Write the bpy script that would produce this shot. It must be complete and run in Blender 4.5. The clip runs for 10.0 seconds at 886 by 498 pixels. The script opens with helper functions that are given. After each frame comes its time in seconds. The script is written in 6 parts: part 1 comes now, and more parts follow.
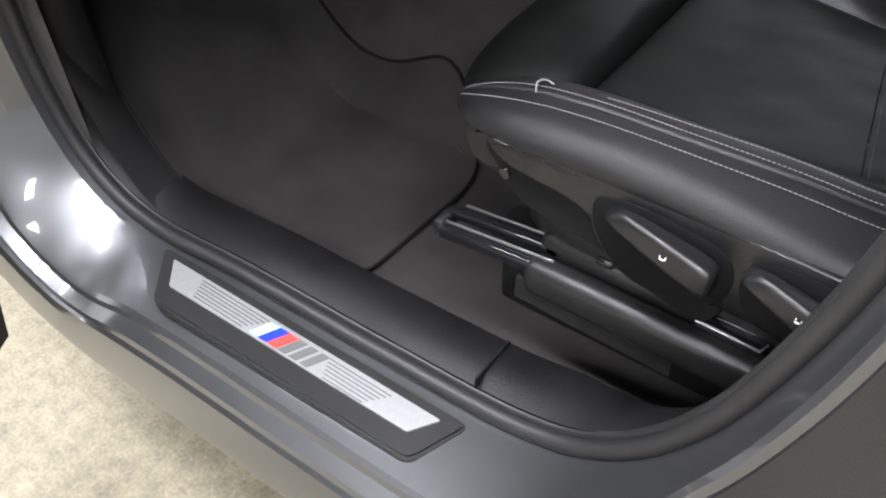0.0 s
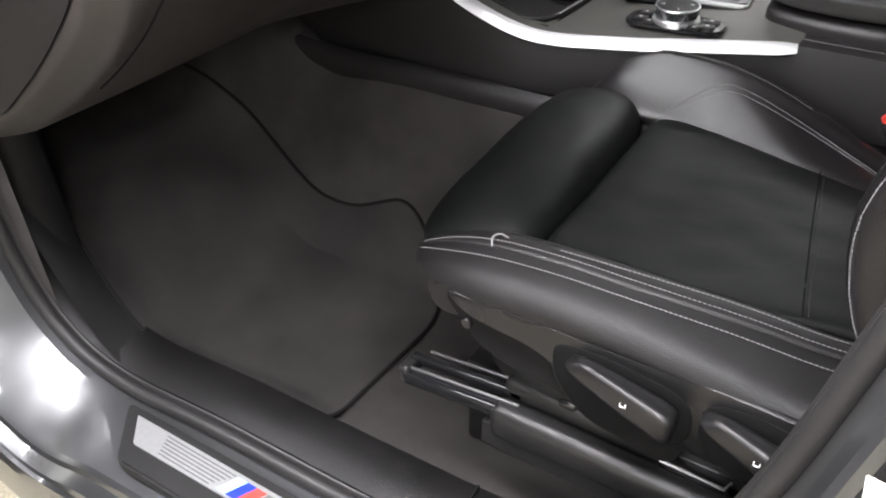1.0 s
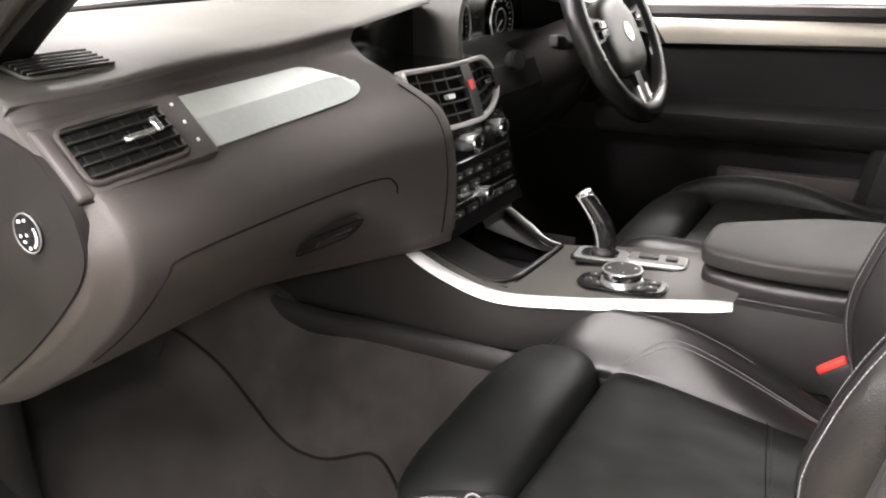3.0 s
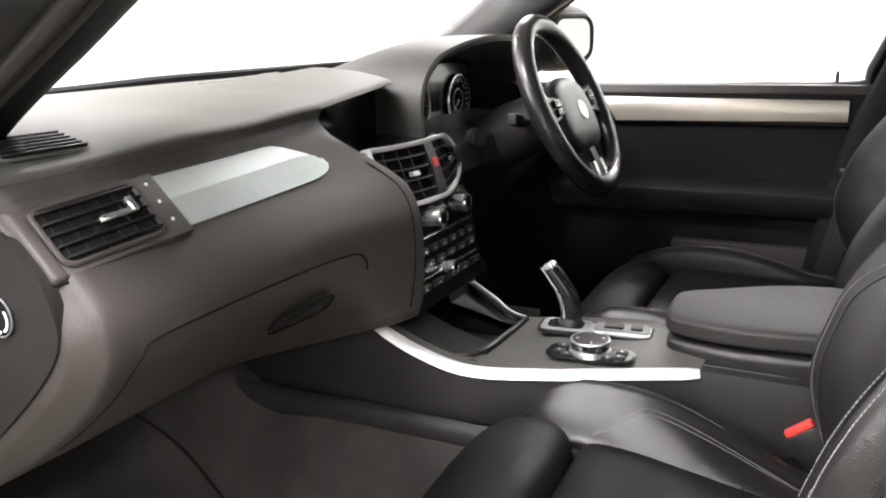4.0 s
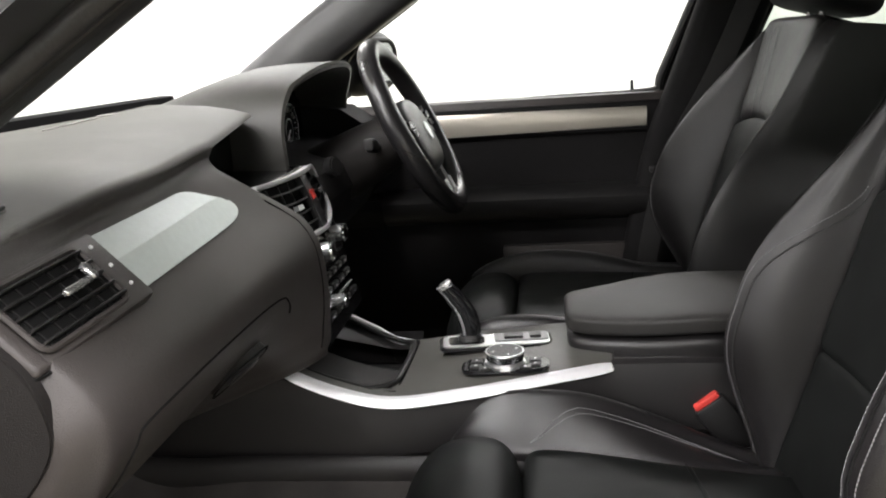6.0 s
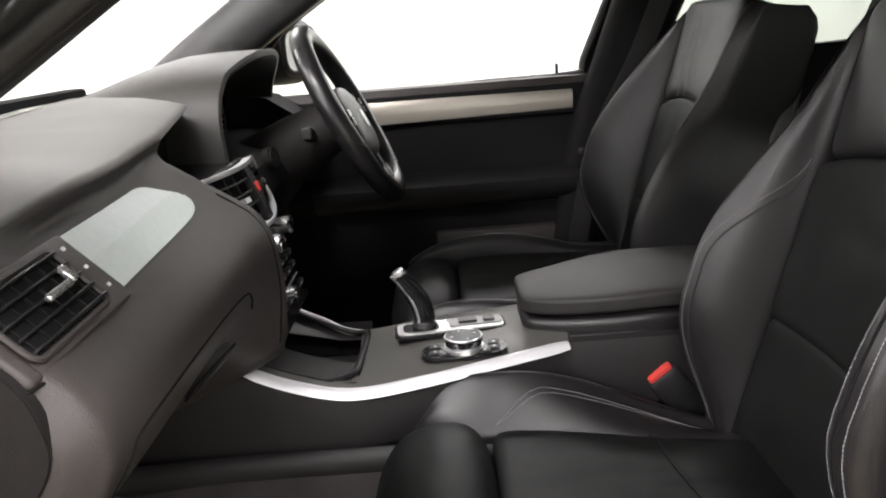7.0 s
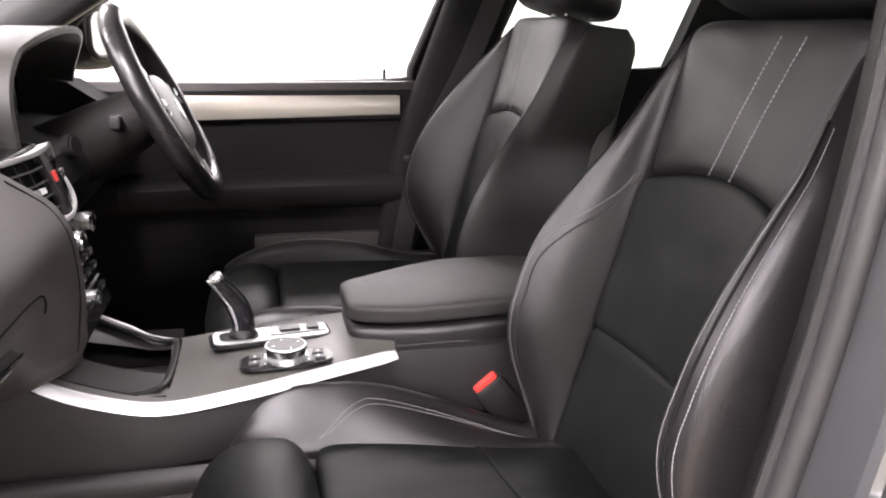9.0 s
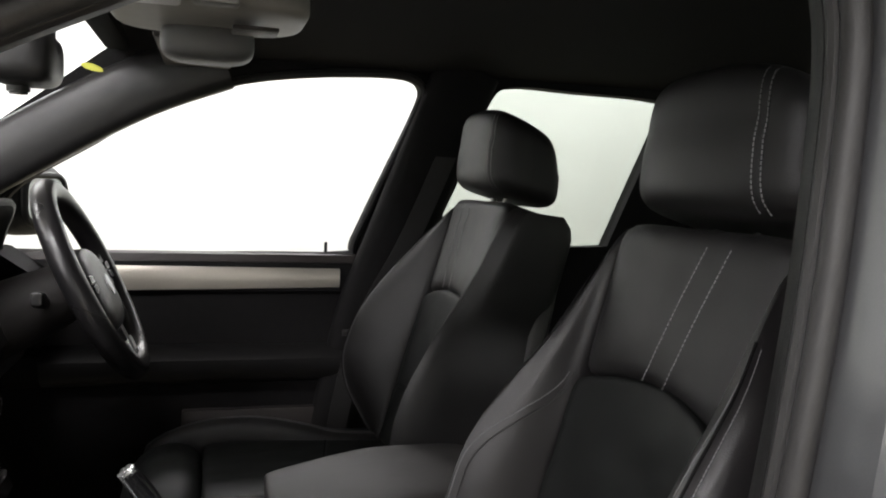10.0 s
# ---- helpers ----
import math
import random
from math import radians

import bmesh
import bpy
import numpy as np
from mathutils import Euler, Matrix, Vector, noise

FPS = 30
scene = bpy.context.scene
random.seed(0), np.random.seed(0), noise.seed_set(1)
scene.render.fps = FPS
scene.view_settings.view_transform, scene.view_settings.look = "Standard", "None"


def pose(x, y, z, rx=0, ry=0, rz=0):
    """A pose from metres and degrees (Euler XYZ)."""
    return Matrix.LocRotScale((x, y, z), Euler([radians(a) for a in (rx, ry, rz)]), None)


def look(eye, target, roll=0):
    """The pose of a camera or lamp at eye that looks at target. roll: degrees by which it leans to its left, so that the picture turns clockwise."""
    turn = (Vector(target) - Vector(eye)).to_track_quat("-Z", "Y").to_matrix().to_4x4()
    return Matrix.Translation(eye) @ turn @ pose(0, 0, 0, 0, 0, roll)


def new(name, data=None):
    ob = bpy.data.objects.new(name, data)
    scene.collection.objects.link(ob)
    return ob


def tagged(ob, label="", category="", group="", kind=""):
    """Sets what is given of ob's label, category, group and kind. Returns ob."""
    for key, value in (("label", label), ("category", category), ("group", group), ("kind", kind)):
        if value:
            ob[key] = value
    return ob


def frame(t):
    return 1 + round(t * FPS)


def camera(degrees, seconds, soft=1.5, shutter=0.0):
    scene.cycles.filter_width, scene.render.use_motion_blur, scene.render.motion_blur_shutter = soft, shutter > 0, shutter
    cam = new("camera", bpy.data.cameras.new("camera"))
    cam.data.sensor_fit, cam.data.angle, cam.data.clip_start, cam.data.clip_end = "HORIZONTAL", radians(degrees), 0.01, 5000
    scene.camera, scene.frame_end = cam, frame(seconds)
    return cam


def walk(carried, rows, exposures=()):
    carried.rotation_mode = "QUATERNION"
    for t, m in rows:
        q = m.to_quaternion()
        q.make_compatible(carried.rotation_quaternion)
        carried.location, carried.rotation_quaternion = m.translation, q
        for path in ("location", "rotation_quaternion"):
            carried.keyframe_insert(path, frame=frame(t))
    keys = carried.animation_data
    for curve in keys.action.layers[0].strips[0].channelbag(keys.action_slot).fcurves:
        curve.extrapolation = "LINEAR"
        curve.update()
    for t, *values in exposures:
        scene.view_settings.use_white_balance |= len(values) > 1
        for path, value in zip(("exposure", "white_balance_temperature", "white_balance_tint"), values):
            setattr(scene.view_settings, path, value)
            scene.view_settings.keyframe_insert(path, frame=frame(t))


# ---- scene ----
cam = camera(57.1, 10.0, soft=2.0)
PATH = [
    (0, (0.396, -1.112, 1.143), (-0.477, 0.021, -0.255), -1.9),
    (0.5, (0.396, -1.11, 1.164), (-0.481, 0.133, -0.134), -1.7),
    (1, (0.393, -1.108, 1.185), (-0.501, 0.23, -0.003), -1.8),
    (1.5, (0.382, -1.116, 1.217), (-0.516, 0.309, 0.139), -1.4),
    (2, (0.396, -1.126, 1.23), (-0.528, 0.375, 0.285), -1.7),
    (2.5, (0.405, -1.14, 1.236), (-0.54, 0.43, 0.433), -1.8),
    (3.8, (0.4, -1.156, 1.244), (-0.506, 0.541, 0.698), -1.5),
    (4, (0.387, -1.164, 1.241), (-0.473, 0.566, 0.725), -1.4),
    (4.5, (0.334, -1.179, 1.246), (-0.356, 0.639, 0.778), -2.8),
    (5, (0.274, -1.194, 1.251), (-0.25, 0.679, 0.787), -4.0),
    (5.5, (0.212, -1.21, 1.247), (-0.18, 0.693, 0.772), -3.8),
    (7, (0.086, -1.209, 1.25), (0.058, 0.719, 0.721), -4.6),
    (7.5, (0.058, -1.213, 1.236), (0.123, 0.692, 0.63), -4.5),
    (8, (0.05, -1.208, 1.233), (0.231, 0.672, 0.575), -4.0),
    (8.5, (0.051, -1.189, 1.229), (0.354, 0.683, 0.594), -1.8),
    (9, (0.068, -1.166, 1.234), (0.494, 0.717, 0.711), 0.5),
    (9.5, (0.088, -1.146, 1.254), (0.6, 0.756, 0.908), 1.7),
    (10, (0.094, -1.138, 1.28), (0.65, 0.777, 1.129), 2.2),
]
walk(cam, [(t, look(eye, target, roll)) for t, eye, target, roll in PATH],
     [(0.0, -0.3, 6150, 9), (1.0, -0.1, 6350, 10), (1.6, 0.2, 6600, 11), (2.5, 0.65, 6800, 12), (3.4, 0.5, 6700, 11), (4.0, 0.33, 6550, 10), (4.5, -0.02, 6500, 9), (5.0, -0.32, 6550, 8), (5.5, -0.36, 6550, 8), (7.0, -0.36, 6550, 11), (7.5, 0.05, 6570, 14), (8.0, 0.32, 6600, 18), (9.0, 0.62, 6600, 18), (9.5, 0.12, 6550, 13), (10.0, -0.82, 6500, 10)])

# ---- light: a white workshop bay with bright panels in its ceiling ----
world = bpy.data.worlds.new("world")
scene.world = world
world.use_nodes = True
world.node_tree.nodes["Background"].inputs[0].default_value = (0.9, 0.95, 1.0, 1)
world.node_tree.nodes["Background"].inputs[1].default_value = 0.04


def area_lamp(name, x, y, z, sx, sy, watts, colour=(1, 0.98, 0.95), target=None):
    data = bpy.data.lights.new(name, "AREA")
    data.shape, data.size, data.size_y, data.energy, data.color = "RECTANGLE", sx, sy, watts, colour
    ob = new(name, data)
    ob.matrix_world = look((x, y, z), target) if target else pose(x, y, z)
    return ob


LAMPS = [(-2.8, -4.0, 3.0, 430), (0.3, -3.2, 3.0, 120), (2.9, -3.2, 3.0, 120), (-0.9, -1.25, 3.0, 160), (0.9, -1.25, 3.0, 120), (-3.3, -0.6, 3.0, 130), (-3.3, 1.4, 3.0, 110), (-1.6, 3.3, 3.0, 100), (0.6, 3.3, 3.0, 100), (2.8, 3.3, 3.0, 80)]
for lx, ly, lz, watts in LAMPS:
    area_lamp("tube_light", lx, ly, lz - 0.04, 1.5, 0.50, watts, (1.0, 0.965, 0.985))

# ---- materials ----


def material(name, colour, rough=0.6, metal=0.0, vary=0.12, scale=40.0, bump=0.0, bump_scale=400.0, coat=0.0, spec=0.5, big=3.0, kind="noise"):
    m = bpy.data.materials.new(name)
    m.use_nodes = True
    t = m.node_tree
    b = t.nodes["Principled BSDF"]
    b.inputs["Metallic"].default_value = metal
    b.inputs["Coat Weight"].default_value = coat
    b.inputs["Specular IOR Level"].default_value = spec
    tc = t.nodes.new("ShaderNodeTexCoord")
    n1 = t.nodes.new("ShaderNodeTexNoise")
    n1.inputs["Scale"].default_value, n1.inputs["Detail"].default_value = scale, 6
    n2 = t.nodes.new("ShaderNodeTexNoise")
    n2.inputs["Scale"].default_value, n2.inputs["Detail"].default_value = big, 3
    for n in (n1, n2):
        t.links.new(tc.outputs["Object"], n.inputs["Vector"])
    mixn = t.nodes.new("ShaderNodeMath")
    mixn.operation = "ADD"
    t.links.new(n1.outputs["Fac"], mixn.inputs[0])
    t.links.new(n2.outputs["Fac"], mixn.inputs[1])
    ramp = t.nodes.new("ShaderNodeMapRange")
    ramp.inputs["From Min"].default_value, ramp.inputs["From Max"].default_value = 0.6, 1.4
    ramp.inputs["To Min"].default_value, ramp.inputs["To Max"].default_value = 1 - vary, 1 + vary
    t.links.new(mixn.outputs[0], ramp.inputs["Value"])
    hsv = t.nodes.new("ShaderNodeHueSaturation")
    hsv.inputs["Color"].default_value = (*colour, 1)
    t.links.new(ramp.outputs[0], hsv.inputs["Value"])
    t.links.new(hsv.outputs[0], b.inputs["Base Color"])
    rr = t.nodes.new("ShaderNodeMapRange")
    rr.inputs["From Min"].default_value, rr.inputs["From Max"].default_value = 0.3, 0.7
    rr.inputs["To Min"].default_value, rr.inputs["To Max"].default_value = max(0.02, rough - 0.07), min(1, rough + 0.07)
    t.links.new(n2.outputs["Fac"], rr.inputs["Value"])
    t.links.new(rr.outputs[0], b.inputs["Roughness"])
    if bump:
        if kind == "voronoi":
            h = t.nodes.new("ShaderNodeTexVoronoi")
            h.inputs["Scale"].default_value = bump_scale
            src = h.outputs["Distance"]
        else:
            h = t.nodes.new("ShaderNodeTexNoise")
            h.inputs["Scale"].default_value, h.inputs["Detail"].default_value = bump_scale, 4
            src = h.outputs["Fac"]
        t.links.new(tc.outputs["Object"], h.inputs["Vector"])
        bp = t.nodes.new("ShaderNodeBump")
        bp.inputs["Strength"].default_value, bp.inputs["Distance"].default_value = bump, 0.002
        t.links.new(src, bp.inputs["Height"])
        t.links.new(bp.outputs[0], b.inputs["Normal"])
    return m


# Slightly warm: the mixed light's cast on the bolsters is put into the colour.
LEATHER = material("black leather", (0.0125, 0.0115, 0.0119), 0.33, vary=0.18, scale=25, bump=0.16, bump_scale=900, kind="voronoi", spec=0.52)
UPPER = material("dull black leather", (0.0115, 0.0110, 0.0112), 0.46, vary=0.2, scale=25, bump=0.16, bump_scale=900, kind="voronoi", spec=0.40)
ARM = material("matt black leather", (0.0200, 0.0190, 0.0180), 0.52, vary=0.18, scale=25, bump=0.16, bump_scale=900, kind="voronoi", spec=0.4)
# Greenish black: the light's cool cast on the inserts is tinted in.
INSERT = material("soft black leather", (0.0070, 0.0078, 0.0074), 0.50, vary=0.25, scale=20, bump=0.14, bump_scale=900, kind="voronoi", spec=0.20)
DASH = material("dark soft-touch dash plastic", (0.043, 0.0377, 0.0357), 0.48, vary=0.10, scale=60, bump=0.3, bump_scale=700, spec=0.4)
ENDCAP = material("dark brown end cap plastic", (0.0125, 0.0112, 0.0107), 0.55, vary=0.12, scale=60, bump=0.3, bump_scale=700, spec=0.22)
# Dash top colour made darker: the shade on the hood's flank is put in.
HOOD_SHADED = material("shade-darkened hood plastic", (0.029, 0.0285, 0.0253), 0.52, vary=0.10, scale=60, bump=0.3, bump_scale=700, spec=0.4)
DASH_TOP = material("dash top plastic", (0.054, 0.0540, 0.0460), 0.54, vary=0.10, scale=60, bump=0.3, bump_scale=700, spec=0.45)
BLACK = material("black hard plastic", (0.0140, 0.0137, 0.0138), 0.36, vary=0.15, scale=80, bump=0.2, bump_scale=600)
PLAST = material("satin black seat plastic", (0.0105, 0.0103, 0.0105), 0.28, vary=0.12, scale=80, bump=0.2, bump_scale=600)
CONS = material("dark grained console leather", (0.0135, 0.0124, 0.0126), 0.42, vary=0.15, scale=40, bump=0.25, bump_scale=800, kind="voronoi")
TOPP = material("satin dark console top", (0.078, 0.077, 0.070), 0.38, vary=0.10, scale=90, bump=0.15, bump_scale=800)
RIM = material("smooth black leather rim", (0.012, 0.0115, 0.012), 0.26, vary=0.15, scale=40, bump=0.1, bump_scale=900)
GLOSS = material("gloss black", (0.010, 0.010, 0.011), 0.16, vary=0.1, coat=0.3)
TRIM = material("black carpeted door trim", (0.0085, 0.0082, 0.0083), 0.8, vary=0.25, scale=50, bump=0.5, bump_scale=900, spec=0.2)
RUBBER = material("black rubber", (0.0170, 0.0163, 0.0162), 0.5, vary=0.2, scale=50, bump=0.15, bump_scale=300)
SILLTRIM = material("scuffed black plastic trim", (0.0065, 0.0062, 0.0063), 0.46, vary=0.35, scale=35, bump=0.25, bump_scale=500, spec=0.22, big=9)
CARPET = material("charcoal carpet", (0.054, 0.0500, 0.0485), 0.95, vary=0.35, scale=18, bump=0.9, bump_scale=900, spec=0.15, big=5)
MAT = material("charcoal velour mat", (0.047, 0.0438, 0.0425), 0.95, vary=0.40, scale=11, bump=0.9, bump_scale=1100, spec=0.15, big=4)
ALU = material("brushed aluminium trim", (0.64, 0.69, 0.68), 0.48, metal=0.65, vary=0.06, scale=120)
PLATE = material("brushed sill plate metal", (0.48, 0.485, 0.49), 0.34, metal=0.7, vary=0.10, scale=150)
STRIP = material("satin pale silver trim", (0.86, 0.86, 0.87), 0.46, metal=0.5, vary=0.03, scale=200)
DOORMETAL = material("beige satin metal trim", (0.50, 0.47, 0.41), 0.42, metal=0.6, vary=0.05, scale=200)
SATIN = material("satin silver trim", (0.80, 0.81, 0.82), 0.27, metal=0.9, vary=0.05, scale=200)
CHROME = material("chrome", (0.85, 0.86, 0.87), 0.12, metal=1.0, vary=0.03)
PAINT = material("grey metallic paint", (0.125, 0.127, 0.132), 0.33, metal=0.8, vary=0.08, scale=900, coat=1.0)
HEADLINER = material("black headliner cloth", (0.024, 0.023, 0.023), 0.95, vary=0.2, scale=300, bump=0.5, bump_scale=1200, spec=0.1)
GREYP = material("grey overhead plastic", (0.30, 0.29, 0.27), 0.5, vary=0.08)
RED = material("red button plastic", (0.62, 0.05, 0.04), 0.4, vary=0.08)
BLUE = material("dark blue enamel", (0.02, 0.04, 0.42), 0.3, vary=0.05)
PALE = material("pale blue enamel", (0.30, 0.52, 0.85), 0.3, vary=0.05)
WHITE = material("white print", (0.8, 0.8, 0.8), 0.5, vary=0.04)
THREAD = material("pale grey thread", (0.22, 0.215, 0.22), 0.8, vary=0.15, scale=200)
CONCRETE = material("speckled concrete", (0.225, 0.200, 0.140), 0.65, vary=0.42, scale=150, bump=0.6, bump_scale=160, big=34)
WALL = material("white painted wall", (0.82, 0.84, 0.82), 0.6, vary=0.04, scale=8)
GAP = material("dark gap", (0.008, 0.008, 0.008), 0.9, vary=0.05, spec=0.1)
DOORB = material("black door cloth", (0.0095, 0.0090, 0.0092), 0.75, vary=0.2, scale=60, bump=0.2, bump_scale=700, spec=0.14)
CEIL = material("grey paint", (0.30, 0.30, 0.30), 0.8, vary=0.06, scale=6)
DARKCHROME = material("dark chrome", (0.34, 0.34, 0.35), 0.2, metal=1.0, vary=0.05)
GREYM = material("grey engraved metal", (0.22, 0.22, 0.22), 0.4, metal=0.7, vary=0.1)
SCREEN = material("dark screen glass", (0.008, 0.009, 0.010), 0.08, vary=0.05)
LABEL = material("yellow sticker", (0.55, 0.55, 0.06), 0.5, vary=0.05)
SEALANT = material("grey trim edge", (0.10, 0.10, 0.10), 0.5, vary=0.1)


def glass(name, tint):
    m = bpy.data.materials.new(name)
    m.use_nodes = True
    t = m.node_tree
    t.nodes.remove(t.nodes["Principled BSDF"])
    mix = t.nodes.new("ShaderNodeMixShader")
    mix.inputs[0].default_value = 0.035
    clear, gloss = t.nodes.new("ShaderNodeBsdfTransparent"), t.nodes.new("ShaderNodeBsdfGlossy")
    clear.inputs[0].default_value = (*tint, 1)
    gloss.inputs["Roughness"].default_value = 0.02
    t.links.new(clear.outputs[0], mix.inputs[1])
    t.links.new(gloss.outputs[0], mix.inputs[2])
    t.links.new(mix.outputs[0], t.nodes["Material Output"].inputs[0])
    return m


GLASS = glass("car glass", (0.95, 0.97, 0.955))
TINTED = glass("tinted car glass", (0.60, 0.65, 0.60))
def emitter(name, colour, power):
    m = bpy.data.materials.new(name)
    m.use_nodes = True
    b = m.node_tree.nodes["Principled BSDF"]
    b.inputs["Emission Color"].default_value = (*colour, 1)
    b.inputs["Emission Strength"].default_value = power
    return m


LIT = emitter("lit panel", (1, 0.98, 0.95), 5)

# ---- mesh helpers ----


def part(name, bm, mat, parent=None, label="", smooth=True, sharp=42):
    me = bpy.data.meshes.new(name)
    bmesh.ops.recalc_face_normals(bm, faces=bm.faces)
    bm.to_mesh(me)
    bm.free()
    me.materials.append(mat)
    if smooth:
        me.polygons.foreach_set("use_smooth", [True] * len(me.polygons))
        me.set_sharp_from_angle(angle=radians(sharp))
    ob = new(name, me)
    if parent:
        ob.parent = parent
    if label:
        ob["label"] = label
    return ob


def thing(name, label, category, group="", kind="", at=(0, 0, 0)):
    ob = new(name)
    ob.location = at
    return tagged(ob, label, category, group, kind)


def catmull(pts, n=8, closed=False):
    P = [Vector(p) for p in pts]
    out, k = [], len(P)
    for i in range(k if closed else k - 1):
        if closed:
            a, b, c, d = P[i - 1], P[i], P[(i + 1) % k], P[(i + 2) % k]
        else:
            a, b, c, d = P[max(i - 1, 0)], P[i], P[i + 1], P[min(i + 2, k - 1)]
        for j in range(n):
            t = j / n
            out.append(0.5 * ((2 * b) + (c - a) * t + (2 * a - 5 * b + 4 * c - d) * t * t + (3 * b - a - 3 * c + d) * t ** 3))
    if not closed:
        out.append(P[-1])
    return out


def skin(bm, rings, closed=True, caps=True, wrap=False):
    """Faces between rings of equal length."""
    V = [[bm.verts.new(p) for p in r] for r in rings]
    n = len(V[0])
    m = len(V)
    for i in range(m if wrap else m - 1):
        a, b = V[i], V[(i + 1) % m]
        for j in range(n if closed else n - 1):
            k = (j + 1) % n
            bm.faces.new((a[j], a[k], b[k], b[j]))
    if caps and closed and not wrap:
        bm.faces.new(V[0][::-1])
        bm.faces.new(V[-1])
    return bm


def tube(bm, pts, r, n=10, closed=False, flat=1.0):
    """A tube along pts; r: a radius or a function of 0..1."""
    P = [Vector(p) for p in pts]
    k = len(P)
    rings, up = [], None
    for i, p in enumerate(P):
        a = P[i - 1] if (closed or i) else P[0]
        b = P[(i + 1) % k] if closed else P[min(i + 1, k - 1)]
        d = (b - a).normalized()
        if up is None:
            up = d.orthogonal().normalized()
        up = (up - d * up.dot(d)).normalized()
        side = d.cross(up)
        rr = r(i / max(1, k - 1)) if callable(r) else r
        rings.append([p + (up * math.cos(q) + side * math.sin(q) * flat) * rr for q in [2 * math.pi * j / n for j in range(n)]])
    return skin(bm, rings, wrap=closed)


def box(bm, c, s, bevel=0.0, seg=2, m=None):
    made = bmesh.ops.create_cube(bm, size=1, matrix=Matrix.Translation(c) @ Matrix.Diagonal((*s, 1)))
    vs = made["verts"]
    if bevel:
        es = list({e for v in vs for e in v.link_edges})
        got = bmesh.ops.bevel(bm, geom=es, offset=bevel, segments=seg, affect="EDGES", profile=0.5)
        vs = list({v for v in got["verts"]} | {v for v in vs if v.is_valid})
    if m is not None:
        bmesh.ops.transform(bm, matrix=m, verts=vs)
    return bm


def cyl(bm, c, axis, r, h, n=24, r2=None, bevel=0.0):
    q = Vector(axis).to_track_quat("Z", "Y").to_matrix().to_4x4()
    made = bmesh.ops.create_cone(bm, cap_ends=True, segments=n, radius1=r, radius2=r if r2 is None else r2, depth=h, matrix=Matrix.Translation(c) @ q)
    if bevel:
        es = [e for e in {e for v in made["verts"] for e in v.link_edges} if len(e.link_faces) == 2 and any(len(f.verts) > 4 for f in e.link_faces)]
        bmesh.ops.bevel(bm, geom=es, offset=bevel, segments=2, affect="EDGES")
    return bm


def pad(bm, size, k=4.0, n=10, shape=None):
    """A stuffed pad: a box rounded by the power k, size = half sizes, bent by shape(p, q): p the place, q in -1..1."""
    made = bmesh.ops.create_cube(bm, size=2)
    es = list({e for v in made["verts"] for e in v.link_edges})
    bmesh.ops.subdivide_edges(bm, edges=es, cuts=n, use_grid_fill=True)
    for v in bm.verts:
        x, y, z = v.co
        big = max(abs(x), abs(y), abs(z))
        f = big / (abs(x) ** k + abs(y) ** k + abs(z) ** k) ** (1 / k)
        q = Vector((x * f, y * f, z * f))
        p = Vector((q.x * size[0], q.y * size[1], q.z * size[2]))
        v.co = shape(p, q) if shape else p
    return bm


def prism(bm, outline, depth, m=None, bevel=0.0):
    """An outline in the plane x, y, drawn out by depth along z, turned by m."""
    lo = [bm.verts.new((x, y, 0)) for x, y in outline]
    f = bm.faces.new(lo)
    got = bmesh.ops.extrude_face_region(bm, geom=[f])
    vs = [g for g in got["geom"] if isinstance(g, bmesh.types.BMVert)]
    bmesh.ops.translate(bm, vec=(0, 0, depth), verts=vs)
    if bevel:
        es = [e for e in bm.edges if all(v in vs for v in e.verts)]
        got2 = bmesh.ops.bevel(bm, geom=es, offset=bevel, segments=2, affect="EDGES")
    if m is not None:
        bmesh.ops.transform(bm, matrix=m, verts=bm.verts)
    return bm


def dashes(bm, pts, r=0.0005, step=0.0042, gap=0.30, lift=Vector((0, 0, 0))):
    """A row of short stitches along pts."""
    P = [Vector(p) + lift for p in pts]
    lens = [0]
    for a, b in zip(P, P[1:]):
        lens.append(lens[-1] + (b - a).length)

    def at(s):
        for i in range(len(P) - 1):
            if s <= lens[i + 1]:
                return P[i].lerp(P[i + 1], (s - lens[i]) / max(1e-6, lens[i + 1] - lens[i]))
        return P[-1]
    s = 0
    while s + step < lens[-1]:
        tube(bm, [at(s), at(s + step * (1 - gap))], r, 5)
        s += step
    return bm


def rounded(w, h, r, n=5):
    out = []
    for cx, cy, a in ((w / 2 - r, h / 2 - r, 0), (-w / 2 + r, h / 2 - r, 90), (-w / 2 + r, -h / 2 + r, 180), (w / 2 - r, -h / 2 + r, 270)):
        for i in range(n + 1):
            q = radians(a + 90 * i / n)
            out.append((cx + r * math.cos(q), cy + r * math.sin(q)))
    return out


def smooth_step(a, b, x):
    t = min(1, max(0, (x - a) / (b - a)))
    return t * t * (3 - 2 * t)

# ---- the bay ----


X0, X1, Y0, Y1, ZC = -5.0, 6.5, -5.2, 4.2, 3.1


def slab(name, lo, hi, mat, label, category):
    bm = bmesh.new()
    box(bm, [(a + b) / 2 for a, b in zip(lo, hi)], [b - a for a, b in zip(lo, hi)])
    return tagged(part(name, bm, mat, smooth=False), label, category, kind="structure")


